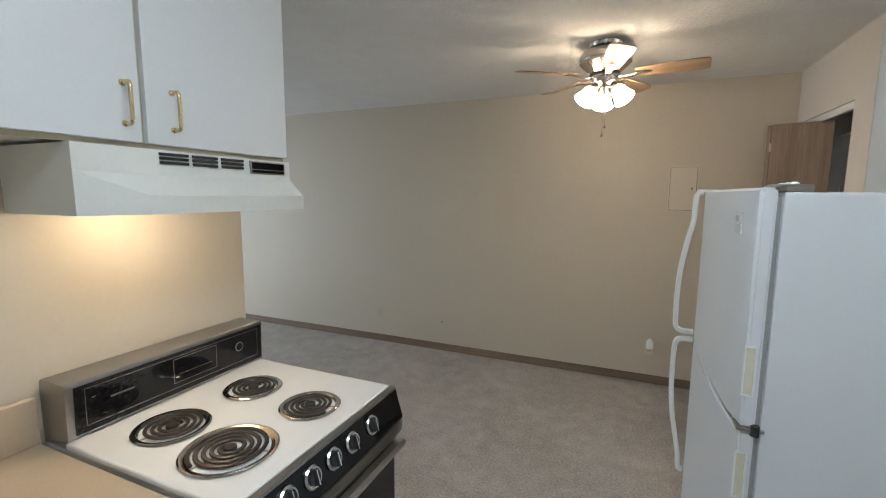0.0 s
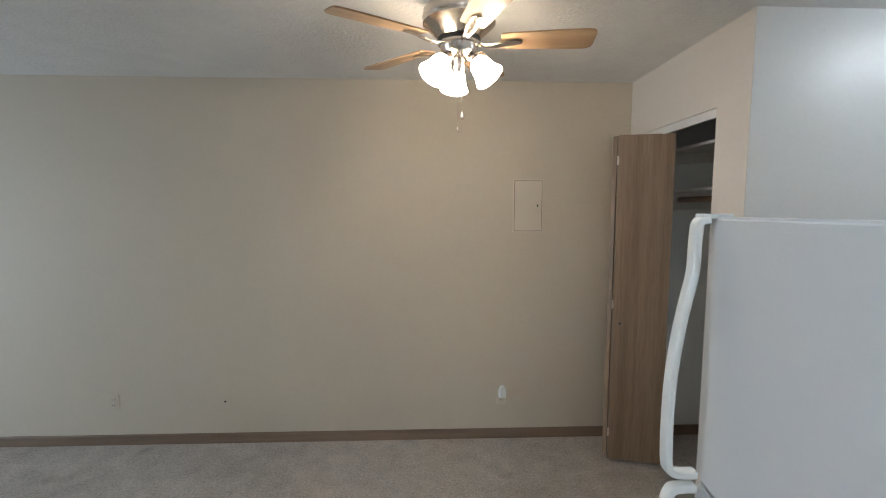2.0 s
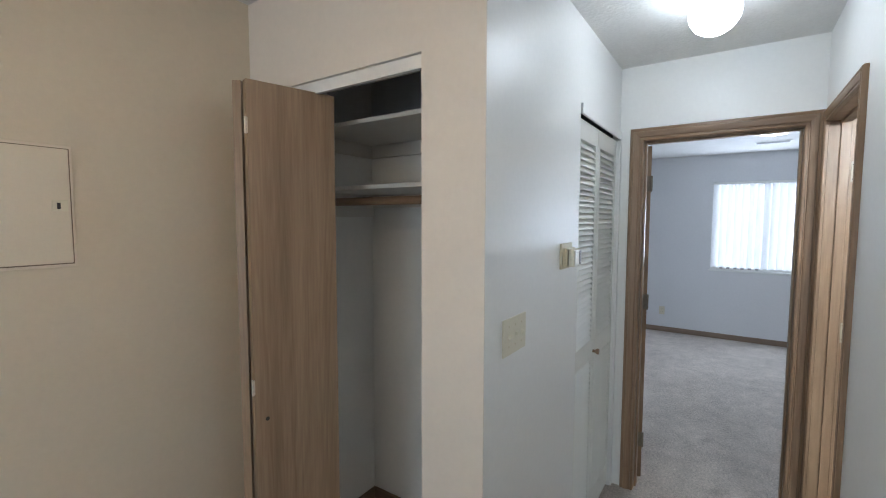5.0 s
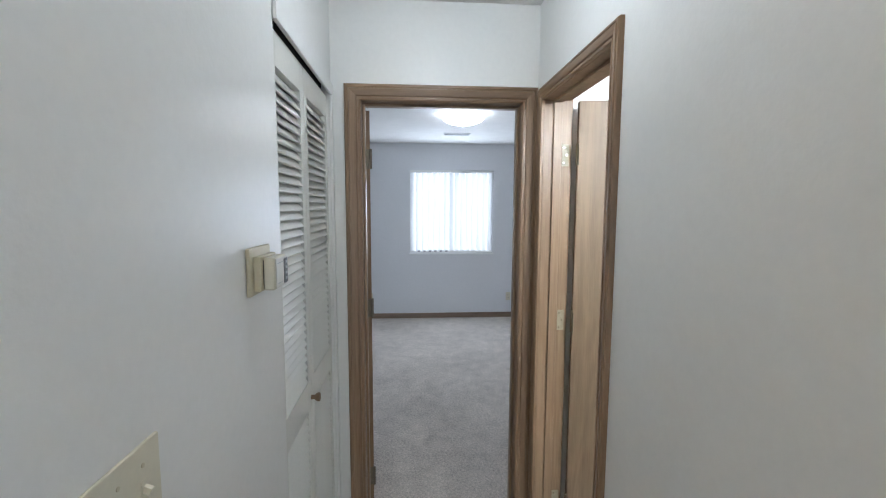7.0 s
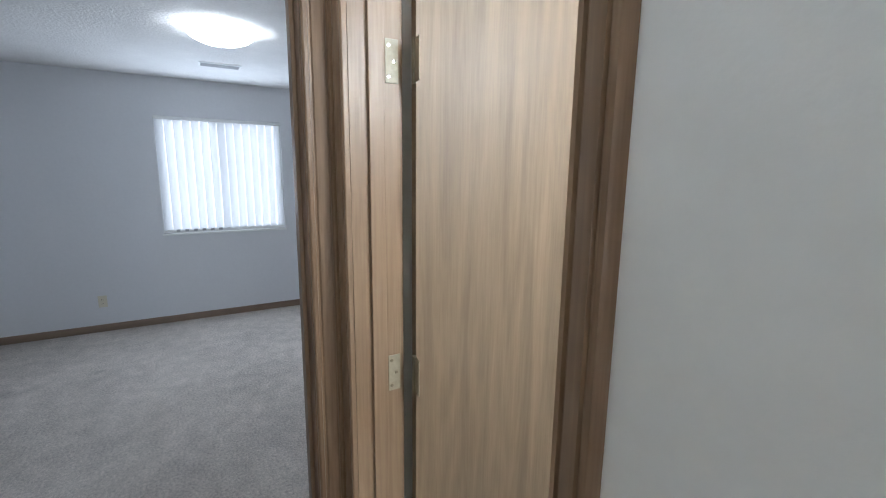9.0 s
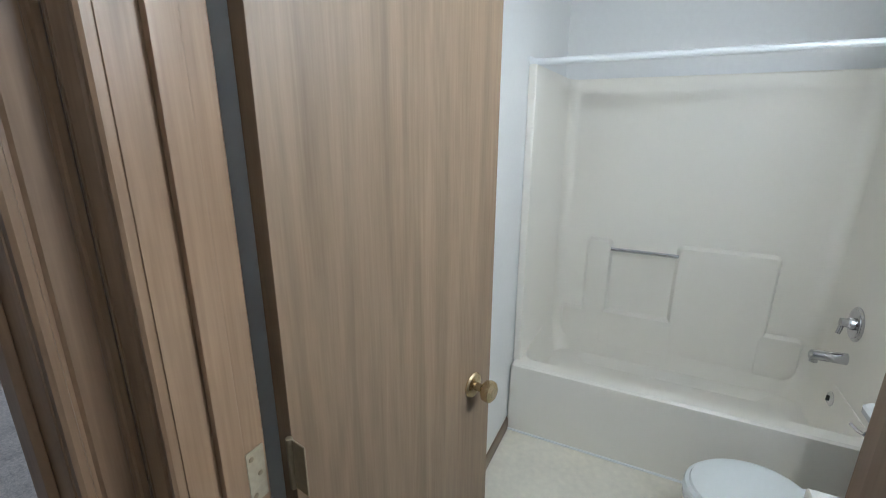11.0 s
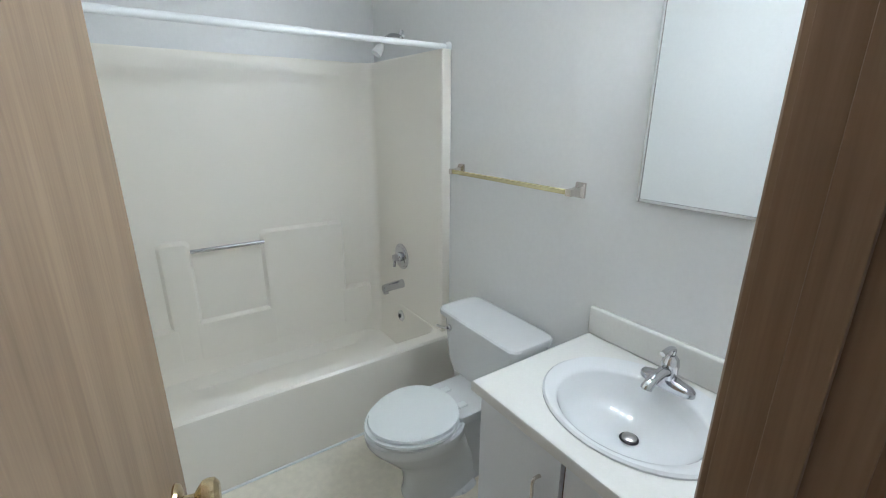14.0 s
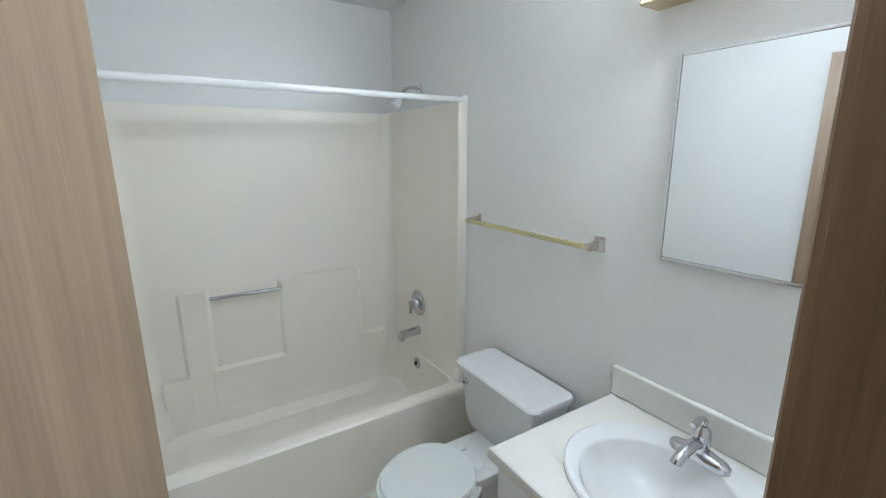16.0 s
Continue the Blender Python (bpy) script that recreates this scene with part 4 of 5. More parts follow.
part("backsplash", box(XK + 0.001, XK + 0.021, -1.2, 1.416, 0.9005, 1.030, bevel=0.005, seg=3), M_COUNTER, c)

# made-up glowing box, always out of view, brightens cabinets, range and refrigerator
k = thing("kitchen_fill_light", (0.52, 1.15, H), "long white glowing ceiling box, unseen, added to light the kitchen", "ceiling light")
part("housing", box(0.36, 0.68, 0.68, 1.62, H - 0.03, H - 0.0005, bevel=0.004), M_PLASTIC, k)
part("diffuser", box(0.37, 0.67, 0.70, 1.60, H - 0.085, H - 0.0305, bevel=0.02, seg=3), M_KFILL, k, "glowing white underside of the added fill light")

# refrigerator
M_BADGE = material("pale_grey_badge", (0.58, 0.59, 0.57), 0.4, 0.0, var=0.08, scale=60)
FX0, FX1, FY0, FY1, FT = 0.800, 0.850, 1.960, 2.678, 1.584
r = thing("refrigerator", (1.2, 2.3, 0.0), "white two-door refrigerator with curved handles", "refrigerator")
part("body", box(FX1 + 0.006, 1.545, FY0, FY1, 0.02, FT - 0.010, bevel=0.006), M_FRIDGE, r)
part("gasket", box(FX1 - 0.002, FX1 + 0.006, FY0 + 0.012, FY1 - 0.012, 0.10, FT - 0.018), material("grey_gasket", (0.32, 0.32, 0.31), 0.6), r)
ZS = 1.043


def fridge_door(z0, z1):
    """A door whose face is faintly bowed, with softened edges."""
    bm = bmesh.new()
    prof = []
    n = 10
    for k in range(n + 1):
        y = FY0 + (FY1 - FY0) * k / n
        bow = 0.010 * math.sin(math.pi * k / n)
        prof.append((FX0 + 0.006 - bow, y))
    prof = [(FX1 - 0.003, FY0), (FX0 + 0.016, FY0)] + prof[1:-1] + [(FX0 + 0.016, FY1), (FX1 - 0.003, FY1)]
    loft(bm, [[(x, y, z) for x, y in prof] for z in (z0, z1)])
    bmesh.ops.recalc_face_normals(bm, faces=bm.faces)
    hard = [e for e in bm.edges if abs(e.calc_face_angle(0)) > 0.6]
    bmesh.ops.bevel(bm, geom=hard, offset=0.006, segments=3, affect="EDGES")
    return bm


for nm, z0, z1, g0, g1 in (("freezer_door", ZS + 0.005, FT, 1.125, 1.232), ("fridge_door", 0.08, ZS - 0.005, 0.880, 0.985)):
    dr = part(nm, fridge_door(z0, z1), M_FRIDGE, r)
    gx = FX0 + 0.012
    bm = bmesh.new()
    for bb in ((gx, gx + 0.004, g0, g1), (gx + 0.021, gx + 0.025, g0, g1), (gx, gx + 0.025, g0 - 0.004, g0), (gx, gx + 0.025, g1, g1 + 0.004)):
        bx(bm, bb[0], bb[1], FY0 - 0.0035, FY0 + 0.001, bb[2], bb[3], bevel=0.0012)
    part("edge_cap", bm, M_PLASTIC, dr, "recessed plastic cap in the door edge")
    part("edge_pocket", box(gx + 0.0045, gx + 0.0205, FY0 - 0.0012, FY0 + 0.001, g0 + 0.001, g1 - 0.001), M_IVORY, dr)
HY = FY1 - 0.012
up = [(FX0 + 0.004, HY, FT - 0.006), (FX0 - 0.014, HY, FT - 0.012), (FX0 - 0.018, HY, FT - 0.05), (FX0 - 0.020, HY, FT - 0.11), (FX0 - 0.034, HY, FT - 0.18), (FX0 - 0.048, HY, FT - 0.27), (FX0 - 0.055, HY, FT - 0.36),
      (FX0 - 0.055, HY, ZS + 0.06), (FX0 - 0.048, HY, ZS + 0.026), (FX0 - 0.025, HY, ZS + 0.016), (FX0 + 0.006, HY, ZS + 0.016)]
lo = [(FX0 + 0.006, HY, ZS - 0.014), (FX0 - 0.025, HY, ZS - 0.014), (FX0 - 0.044, HY, ZS - 0.022), (FX0 - 0.052, HY, ZS - 0.06), (FX0 - 0.052, HY, ZS - 0.20), (FX0 - 0.045, HY, ZS - 0.30), (FX0 - 0.028, HY, ZS - 0.40),
      (FX0 - 0.014, HY, ZS - 0.48), (FX0 - 0.010, HY, ZS - 0.53), (FX0 + 0.004, HY, ZS - 0.54)]


def strap(points, wide, thick, seg=16):
    """A soft-edged flat band along points in one x-z plane."""
    pts = [Vector(p) for p in points]
    across, rings = Vector((0, 1, 0)), []
    for i, p in enumerate(pts):
        d = (pts[min(i + 1, len(pts) - 1)] - pts[max(i - 1, 0)]).normalized()
        out, ring = d.cross(across), []
        for k in range(seg):
            c, q = math.cos(2 * math.pi * k / seg), math.sin(2 * math.pi * k / seg)
            ring.append(p + across * (wide * math.copysign(abs(c) ** 0.45, c)) + out * (thick * math.copysign(abs(q) ** 0.45, q)))
        rings.append(ring)
    bm = loft(bmesh.new(), rings)
    bmesh.ops.recalc_face_normals(bm, faces=bm.faces)
    return bm


for nm, pts in (("upper_handle", up), ("lower_handle", lo)):
    part(nm, strap(smooth_path(pts, 5), 0.0130, 0.0085), M_PLASTIC, r, "curved white plastic handle")
part("handle_cap", box(FX0 - 0.014, FX0 + 0.05, HY - 0.012, HY + 0.012, FT - 0.004, FT + 0.006, bevel=0.003), M_PLASTIC, r)
part("top_hinge", bx(box(FX0 + 0.035, FX1 + 0.05, FY0 + 0.010, FY0 + 0.050, FT + 0.0005, FT + 0.007, bevel=0.002), FX1 + 0.012, FX1 + 0.06, FY0 + 0.014, FY0 + 0.19, FT - 0.009, FT + 0.006, bevel=0.003), M_STEEL, r, "dull steel top hinge")
for k in range(3):
    part("hinge_screw", lathe([(0.008, 0.0), (0.008, 0.004), (0.004, 0.007), (0.0, 0.007)], (FX1 + 0.036, FY0 + 0.05 + 0.045 * k, FT + 0.006), "z", 12), M_PLASTIC, r)
mh = part("middle_hinge", box(FX0 + 0.010, FX1 + 0.014, FY0 - 0.004, FY0 + 0.04, ZS - 0.004, ZS + 0.004, bevel=0.0015), M_STEEL, r, "worn steel middle hinge")
part("hinge_pin", lathe([(0.009, -0.012), (0.009, 0.012), (0.0, 0.012)], (FX1 - 0.004, FY0 - 0.001, ZS), "z", 14), M_DARK, mh)
bd = part("badge", box(FX0 - 0.0010, FX0 + 0.0030, 2.036, 2.092, 1.478, 1.530, bevel=0.0012), M_BADGE, r, "small worn silver-grey maker's plate")
oval = lathe([(0.0, 0.0), (0.0255, 0.0), (0.0250, -0.0009), (0.0, -0.0009)], seg=28)
part("oval", moved(oval, Matrix.Translation((FX0 - 0.0011, 2.064, 1.513)) @ Matrix.Diagonal((1, 1, 0.48, 1)) @ pose(0, 0, 0, 0, 90, 0)), M_PLASTIC, bd)
inner = lathe([(0.0, 0.0), (0.0195, 0.0), (0.0190, -0.0007), (0.0, -0.0007)], seg=28)
part("oval_field", moved(inner, Matrix.Translation((FX0 - 0.0021, 2.064, 1.513)) @ Matrix.Diagonal((1, 1, 0.44, 1)) @ pose(0, 0, 0, 0, 90, 0)), M_VENT, bd)
part("grille", box(FX0 + 0.03, FX1, FY0 + 0.01, FY1 - 0.01, 0.02, 0.075, bevel=0.003), M_DARK, r)

# ---- hall ----
c = thing("hall_ceiling_light", (2.50, 3.19, H), "round white glass globe ceiling light, lit", "ceiling light")
part("base", lathe([(0.0, H), (0.075, H), (0.075, H - 0.012), (0.055, H - 0.026), (0.0, H - 0.026)], (2.50, 3.19, 0), "z", 36), M_PLASTIC, c)
part("globe", lathe([(0.045, 2.4135), (0.066, 2.402), (0.081, 2.380), (0.087, 2.352), (0.081, 2.322), (0.063, 2.294), (0.036, 2.276), (0.0, 2.271)], (2.50, 3.19, 0), "z", 40), M_GLOBE, c, "lit white glass globe")

s = thing("light_switch", (1.82, YL, 1.18), "ivory three-gang toggle switch plate on the hall wall", "light switch")
part("plate", box(1.738, 1.905, YL - 0.0065, YL - 0.0005, 1.172, 1.288, bevel=0.003), M_IVORY, s)
for k in range(3):
    x = 1.7755 + 0.046 * k
    t = part("toggle", moved(box(-0.0035, 0.0035, -0.011, 0.0, -0.005, 0.005, bevel=0.0012), pose(x, YL - 0.006, 1.232, 24 if k != 1 else -24, 0, 0)), M_IVORY, s)
    part("toggle_slot", box(x - 0.006, x + 0.006, YL - 0.0075, YL - 0.0064, 1.219, 1.243, bevel=0.0004), M_IVORY, t)
    for z in (1.200, 1.262):
        part("screw", lathe([(0.0, 0.0), (0.003, 0.0), (0.003, -0.001), (0.0, -0.0012)], (x, YL - 0.0065, z), "y", 10), M_PUTTY, s)

t = thing("thermostat", (2.31, YL, 1.39), "aged ivory wall thermostat with a dark keypad", "thermostat")
part("plate", box(2.238, 2.366, YL - 0.010, YL - 0.0005, 1.394, 1.496, bevel=0.003), M_PUTTY, t)
part("base", box(2.252, 2.356, YL - 0.0262, YL - 0.0105, 1.403, 1.478, bevel=0.003), M_PUTTY, t)
bd = part("body", box(2.264, 2.35, YL - 0.050, YL - 0.0275, 1.404, 1.474, bevel=0.004, seg=3), M_IVORY, t, "ivory plastic case")
part("case_gap", box(2.267, 2.347, YL - 0.0275, YL - 0.0263, 1.408, 1.470), M_DARK, bd)
cv = part("cover", box(2.27, 2.349, YL - 0.0535, YL - 0.0505, 1.407, 1.471, bevel=0.0015), M_COVER, bd, "greyish white front cover")
for z in (1.416, 1.460):
    part("printed_line", box(2.276, 2.314, YL - 0.0541, YL - 0.0536, z, z + 0.0016), M_VENT, cv)
kp = part("keypad", box(2.32, 2.346, YL - 0.0548, YL - 0.0536, 1.411, 1.467, bevel=0.0005), material("dark_grey_keypad", (0.09, 0.095, 0.10), 0.35), bd, "dark grey keypad")
for k in range(4):
    part("key", box(2.328, 2.339, YL - 0.0560, YL - 0.0549, 1.418 + 0.0125 * k, 1.4235 + 0.0125 * k, bevel=0.0004), M_VENT, kp)

# ---- bedroom ----
w = thing("window_1", (XW + 0.05, 2.77, WZ0), "white vinyl sliding window in a plain reveal", "window", kind="structure")
for nm, b in (("window_frame", (XW + 0.07, XW + 0.12, WY0, WY0 + 0.035, WZ0, WZ1)), ("window_frame", (XW + 0.07, XW + 0.12, WY1 - 0.035, WY1, WZ0, WZ1)),
              ("window_frame", (XW + 0.07, XW + 0.12, WY0 + 0.0355, WY1 - 0.0355, WZ1 - 0.035, WZ1)), ("window_frame", (XW + 0.07, XW + 0.12, WY0 + 0.0355, WY1 - 0.0355, WZ0, WZ0 + 0.035)),
              ("mullion", (XW + 0.075, XW + 0.115, 2.755, 2.795, WZ0 + 0.0355, WZ1 - 0.0355))):
    part(nm, box(*b, bevel=0.003), M_PLASTIC, w)
for y0, y1 in ((WY0 + 0.036, 2.754), (2.796, WY1 - 0.036)):
    g = part("pane", box(XW + 0.093, XW + 0.097, y0, y1, WZ0 + 0.036, WZ1 - 0.036), M_GLASS, w)
    g.visible_shadow = False
part("window_sill", box(XW - 0.012, XW + 0.069, WY0 - 0.012, WY1 + 0.012, WZ0 - 0.014, WZ0 + 0.004, bevel=0.003), M_PLASTIC, w)
v = thing("vertical_blind", (XW + 0.03, 2.77, WZ1), "white vertical blind with closed vinyl slats", "window blind")
part("headrail", box(XW - 0.004, XW + 0.045, WY0 + 0.004, WY1 - 0.004, WZ1 - 0.030, WZ1 - 0.002, bevel=0.003), M_PLASTIC, v)
bm = bmesh.new()
prof = [(-0.042, 0.0), (-0.021, 0.006), (0.0, 0.008), (0.021, 0.006), (0.042, 0.0)]
loft(bm, [[(q, p, -1.095) for p, q in prof], [(q, p, 0.0) for p, q in prof]], False, False, closed=False)
slat_me = mesh("blind_slat", bm, M_BLIND)
for k in range(15):
    y = WY0 + 0.045 + k * 0.0772
    o = new("blind_slat", slat_me)
    o.parent = v
    o.matrix_basis = Matrix.Translation(Vector((XW + 0.02, y, WZ1 - 0.031)) - v.location) @ pose(0, 0, 0, 0, 0, 24 if k < 8 else 30)
    # grey blocks stand in for dark gaps below the left slats; white are weights
    part("weight_and_gap_mark", box(XW - 0.006, XW + 0.006, y - 0.022, y + 0.012, WZ0 + 0.020, WZ0 + 0.042, bevel=0.002), M_VENT if 7 < k < 14 else M_PLASTIC, v)
part("wand", tube([(XW - 0.008, WY0 + 0.02, WZ1 - 0.05), (XW - 0.012, WY0 + 0.02, 1.35)], 0.004, 8), M_PLASTIC, v)
solid("backdrop_sky", box(12.0, 12.02, -3.0, 9.0, -2.0, 6.0), M_SKYGLOW, "bright hazy daylight outside the window", "backdrop", kind="structure")

c = thing("bedroom_ceiling_light", (5.47, 2.84, H), "shallow frosted glass dome ceiling light, lit", "ceiling light")
part("pan", lathe([(0.0, H), (0.13, H), (0.13, H - 0.02), (0.0, H - 0.02)], (5.47, 2.84, 0), "z", 40), M_PLASTIC, c)
part("dome", lathe([(0.05, 2.4195), (0.185, 2.404), (0.190, 2.398), (0.168, 2.380), (0.115, 2.357), (0.05, 2.344), (0.0, 2.340)], (5.47, 2.84, 0), "z", 44), M_BEDLAMP, c, "lit frosted glass dome")
part("finial", lathe([(0.0, 2.3395), (0.010, 2.338), (0.012, 2.330), (0.0, 2.322)], (5.47, 2.84, 0), "z", 16), M_PLASTIC, c)
v = thing("ceiling_vent", (6.54, 2.79, H), "slim white metal ceiling register", "vent")
part("frame", box(6.47, 6.61, 2.63, 2.95, H - 0.008, H - 0.0005, bevel=0.002), M_PLASTIC, v)
for k in range(5):
    part("slat", box(6.487 + 0.023 * k, 6.497 + 0.023 * k, 2.645, 2.935, H - 0.013, H - 0.0085), M_VENT, v)
outlet(3.912, XW, ("x", -1), "ivory duplex outlet on the bedroom wall", M_IVORY)
outlet(1.95, XW, ("x", -1), "ivory duplex outlet on the bedroom wall", M_IVORY)

# ---- bathroom ----
TX0, TX1, TY0, TYF, RIM = XB + 0.004, XE - 0.004, 0.225, 1.085, 0.395
t = thing("tub_shower", ((TX0 + TX1) / 2, 0.65, 0.0), "cream fiberglass tub with a one-piece shower surround", "bathtub")
cx, cy = (TX0 + TX1) / 2, (TY0 + TYF) / 2
hx, hy = (TX1 - TX0) / 2, (TYF - TY0) / 2
SX0, SX1, SYB = 1.777, 3.190, 0.245        # inner faces of the surround
bm = bmesh.new()
icx, icy, ihx, ihy = (SX0 + SX1) / 2, (SYB + TYF - 0.085) / 2, (SX1 - SX0) / 2 - 0.001, (TYF - 0.085 - SYB) / 2 - 0.001
loft(bm, [rr(cx, cy, hx, hy, 0.012, 0.0), rr(cx, cy, hx, hy, 0.012, 0.155), rr(cx, cy, hx, hy - 0.008, 0.012, 0.172), rr(cx, cy, hx, hy - 0.008, 0.016, RIM - 0.03), rr(cx, cy, hx - 0.004, hy - 0.011, 0.02, RIM - 0.010),
          rr(cx, cy, hx - 0.014, hy - 0.022, 0.03, RIM), rr(icx, icy, ihx, ihy, 0.072, RIM + 0.001), rr(icx, icy, ihx - 0.002, ihy - 0.004, 0.073, RIM - 0.006), rr(icx, icy, ihx - 0.004, ihy - 0.008, 0.075, RIM - 0.018), rr(icx, icy, ihx - 0.012, ihy - 0.016, 0.08, RIM - 0.10),
          rr(icx, icy, ihx - 0.045, ihy - 0.045, 0.10, 0.13), rr(icx, icy, ihx - 0.11, ihy - 0.10, 0.12, 0.085)], True, True)
bmesh.ops.recalc_face_normals(bm, faces=bm.faces)
part("tub", bm, M_FIBER, t, "cream fiberglass tub with a stepped apron")
part("caulk", tube([(TX0 + 0.002, TYF + 0.004, 0.009), (TX1 - 0.002, TYF + 0.004, 0.009)], 0.006, 8), M_PLASTIC, t, "white caulk line along the floor")


def surround(z0, z1, off=0.0, corner=0.07, n=8):
    """Plan line of the surround: side, rounded corner, back, rounded corner, side."""
    pts = [(SX0 - off - 0.012, 1.010)]
    for k in range(n + 1):
        a = radians(180 + 90 * k / n)
        pts.append((SX0 - off + corner + corner * math.cos(a), SYB - off + corner + corner * math.sin(a)))
    for k in range(n + 1):
        a = radians(270 + 90 * k / n)
        pts.append((SX1 + off - corner + corner * math.cos(a), SYB - off + corner + corner * math.sin(a)))
    pts.append((SX1 + off + 0.012, 1.010))
    return pts


bm = bmesh.new()
STOP = 1.840
rows = []
for z, off in ((RIM - 0.050, -0.010), (RIM + 0.002, -0.005), (RIM + 0.10, 0.0), (1.755, 0.0), (1.775, -0.007), (STOP - 0.012, -0.007), (STOP, -0.002), (STOP, 0.05)):
    rows.append([(x, y, z) for x, y in surround(0, 0, off)])
loft(bm, rows, False, False, closed=False)
bmesh.ops.recalc_face_normals(bm, faces=bm.faces)
part("surround", bm, M_FIBER, t, "cream shower surround walls")
for x0, x1 in ((XB + 0.001, SX0 - 0.008), (SX1 + 0.008, XE - 0.001)):
    part("flange", box(x0, x1, 0.985, 1.020, RIM - 0.01, STOP + 0.002, bevel=0.008, seg=3), M_FIBER, t)
# moulded ledges on the back
for x0, x1, z1, dep in ((2.868, 2.998, 0.900, 0.028), (2.020, 2.495, 0.905, 0.028), (2.470, 2.890, 0.440, 0.031), (1.845, 2.045, 0.455, 0.031), (2.975, 3.125, 0.430, 0.031)):
    cxm, czm, hxm, hzm = (x0 + x1) / 2, (z1 + 0.11) / 2, (x1 - x0) / 2, (z1 - 0.11) / 2
    rings = []
    for grow, y in ((0.016, SYB - 0.003), (0.009, SYB + dep * 0.15), (0.003, SYB + dep * 0.60), (-0.003, SYB + dep * 0.92), (-0.012, SYB + dep)):
        rings.append([(p[0], y, p[1]) for p in rr(cxm, czm, hxm + grow, hzm + grow, 0.028 + grow * 0.6, 0.0, 5)])
    bm = loft(bmesh.new(), rings)
    bmesh.ops.recalc_face_normals(bm, faces=bm.faces)
    part("moulded_ledge", bm, M_FIBER, t)
part("bar", tube([(2.862, 0.325, 0.868), (2.500, 0.325, 0.868)], 0.0105, 14), M_CHROME, t, "chrome wash-cloth bar")

r = thing("shower_rod", (2.47, 0.995, 1.852), "white enamelled shower curtain rod above the tub", "curtain rod")
part("outer_tube", tube([(2.37, 0.995, 1.852), (XE - 0.006, 0.995, 1.852)], 0.0145, 18), M_PLASTIC, r)
part("inner_tube", tube([(XB + 0.006, 0.995, 1.852), (2.3695, 0.995, 1.852)], 0.0125, 18), M_PLASTIC, r)
for x, s in ((XB + 0.0005, 1), (XE - 0.0005, -1)):
    part("end_flange", lathe([(0.0, 0.0), (0.024, 0.0), (0.022, 0.008 * s), (0.016, 0.022 * s), (0.0, 0.022 * s)], (x, 0.995, 1.852), "x", 24), M_PLASTIC, r)

s = thing("shower_fixture", (XB, 0.545, 1.955), "white shower head on a bent chrome arm", "shower head")
part("arm_flange", lathe([(0.0, 0.001), (0.032, 0.001), (0.030, 0.006), (0.014, 0.014), (0.0, 0.014)], (XB, 0.545, 1.955), "x", 26), M_CHROME, s)
part("arm", tube(smooth_path([(XB + 0.005, 0.545, 1.955), (XB + 0.05, 0.545, 1.958), (XB + 0.09, 0.545, 1.945), (XB + 0.125, 0.545, 1.905)], 5), 0.009, 12), M_CHROME, s)
part("head", moved(lathe([(0.0, 0.012), (0.012, 0.012), (0.014, 0.0), (0.022, -0.012), (0.026, -0.04), (0.027, -0.055), (0.022, -0.057), (0.0, -0.056)], seg=26), pose(XB + 0.126, 0.545, 1.900, 0, -35, 0)), M_PLASTIC, s, "white plastic head")

PY = 0.592
v = thing("shower_valve", (SX0, PY, 0.72), "chrome single-lever shower valve on the surround", "shower valve")
part("escutcheon", lathe([(0.0, 0.0), (0.080, 0.0), (0.080, 0.004), (0.074, 0.008), (0.066, 0.008), (0.064, 0.011), (0.056, 0.013), (0.048, 0.012), (0.0, 0.013)], (SX0 - 0.004, PY, 0.722), "x", 36), M_CHROME, v)
part("hub", lathe([(0.030, 0.010), (0.027, 0.030), (0.021, 0.036), (0.020, 0.060), (0.0, 0.062)], (SX0 - 0.006, PY, 0.722), "x", 26), M_CHROME, v)
part("lever", tube([(SX0 + 0.044, PY, 0.722), (SX0 + 0.050, PY + 0.005, 0.695), (SX0 + 0.056, PY + 0.008, 0.668)], 0.0095, 12), M_CHROME, v)
s = thing("tub_spout", (SX0, PY, 0.54), "chrome tub spout with a diverter", "tub spout")
part("spout", loft(bmesh.new(), [[(x, PY + w * math.cos(2 * math.pi * k / 20), zc + h * math.sin(2 * math.pi * k / 20)) for k in range(20)]
                                 for x, w, h, zc in ((SX0 - 0.008, 0.026, 0.028, 0.545), (SX0 + 0.05, 0.025, 0.026, 0.543), (SX0 + 0.105, 0.024, 0.025, 0.540), (SX0 + 0.126, 0.023, 0.024, 0.538), (SX0 + 0.132, 0.017, 0.018, 0.537))]), M_CHROME, s)
part("outlet", lathe([(0.017, 0.0), (0.017, -0.022), (0.0, -0.022)], (SX0 + 0.112, PY, 0.526), "z", 20), M_CHROME, s)
o = thing("overflow_plate", (SX0 + 0.008, PY, 0.33), "round chrome tub overflow plate", "overflow plate")
part("plate", lathe([(0.0, 0.0), (0.036, 0.0), (0.036, 0.004), (0.028, 0.010), (0.0, 0.011)], (SX0 + 0.009, PY, 0.328), "x", 28), M_CHROME, o)
part("lever", box(SX0 + 0.0195, SX0 + 0.029, PY - 0.004, PY + 0.004, 0.316, 0.344, bevel=0.002), M_DARK, o)

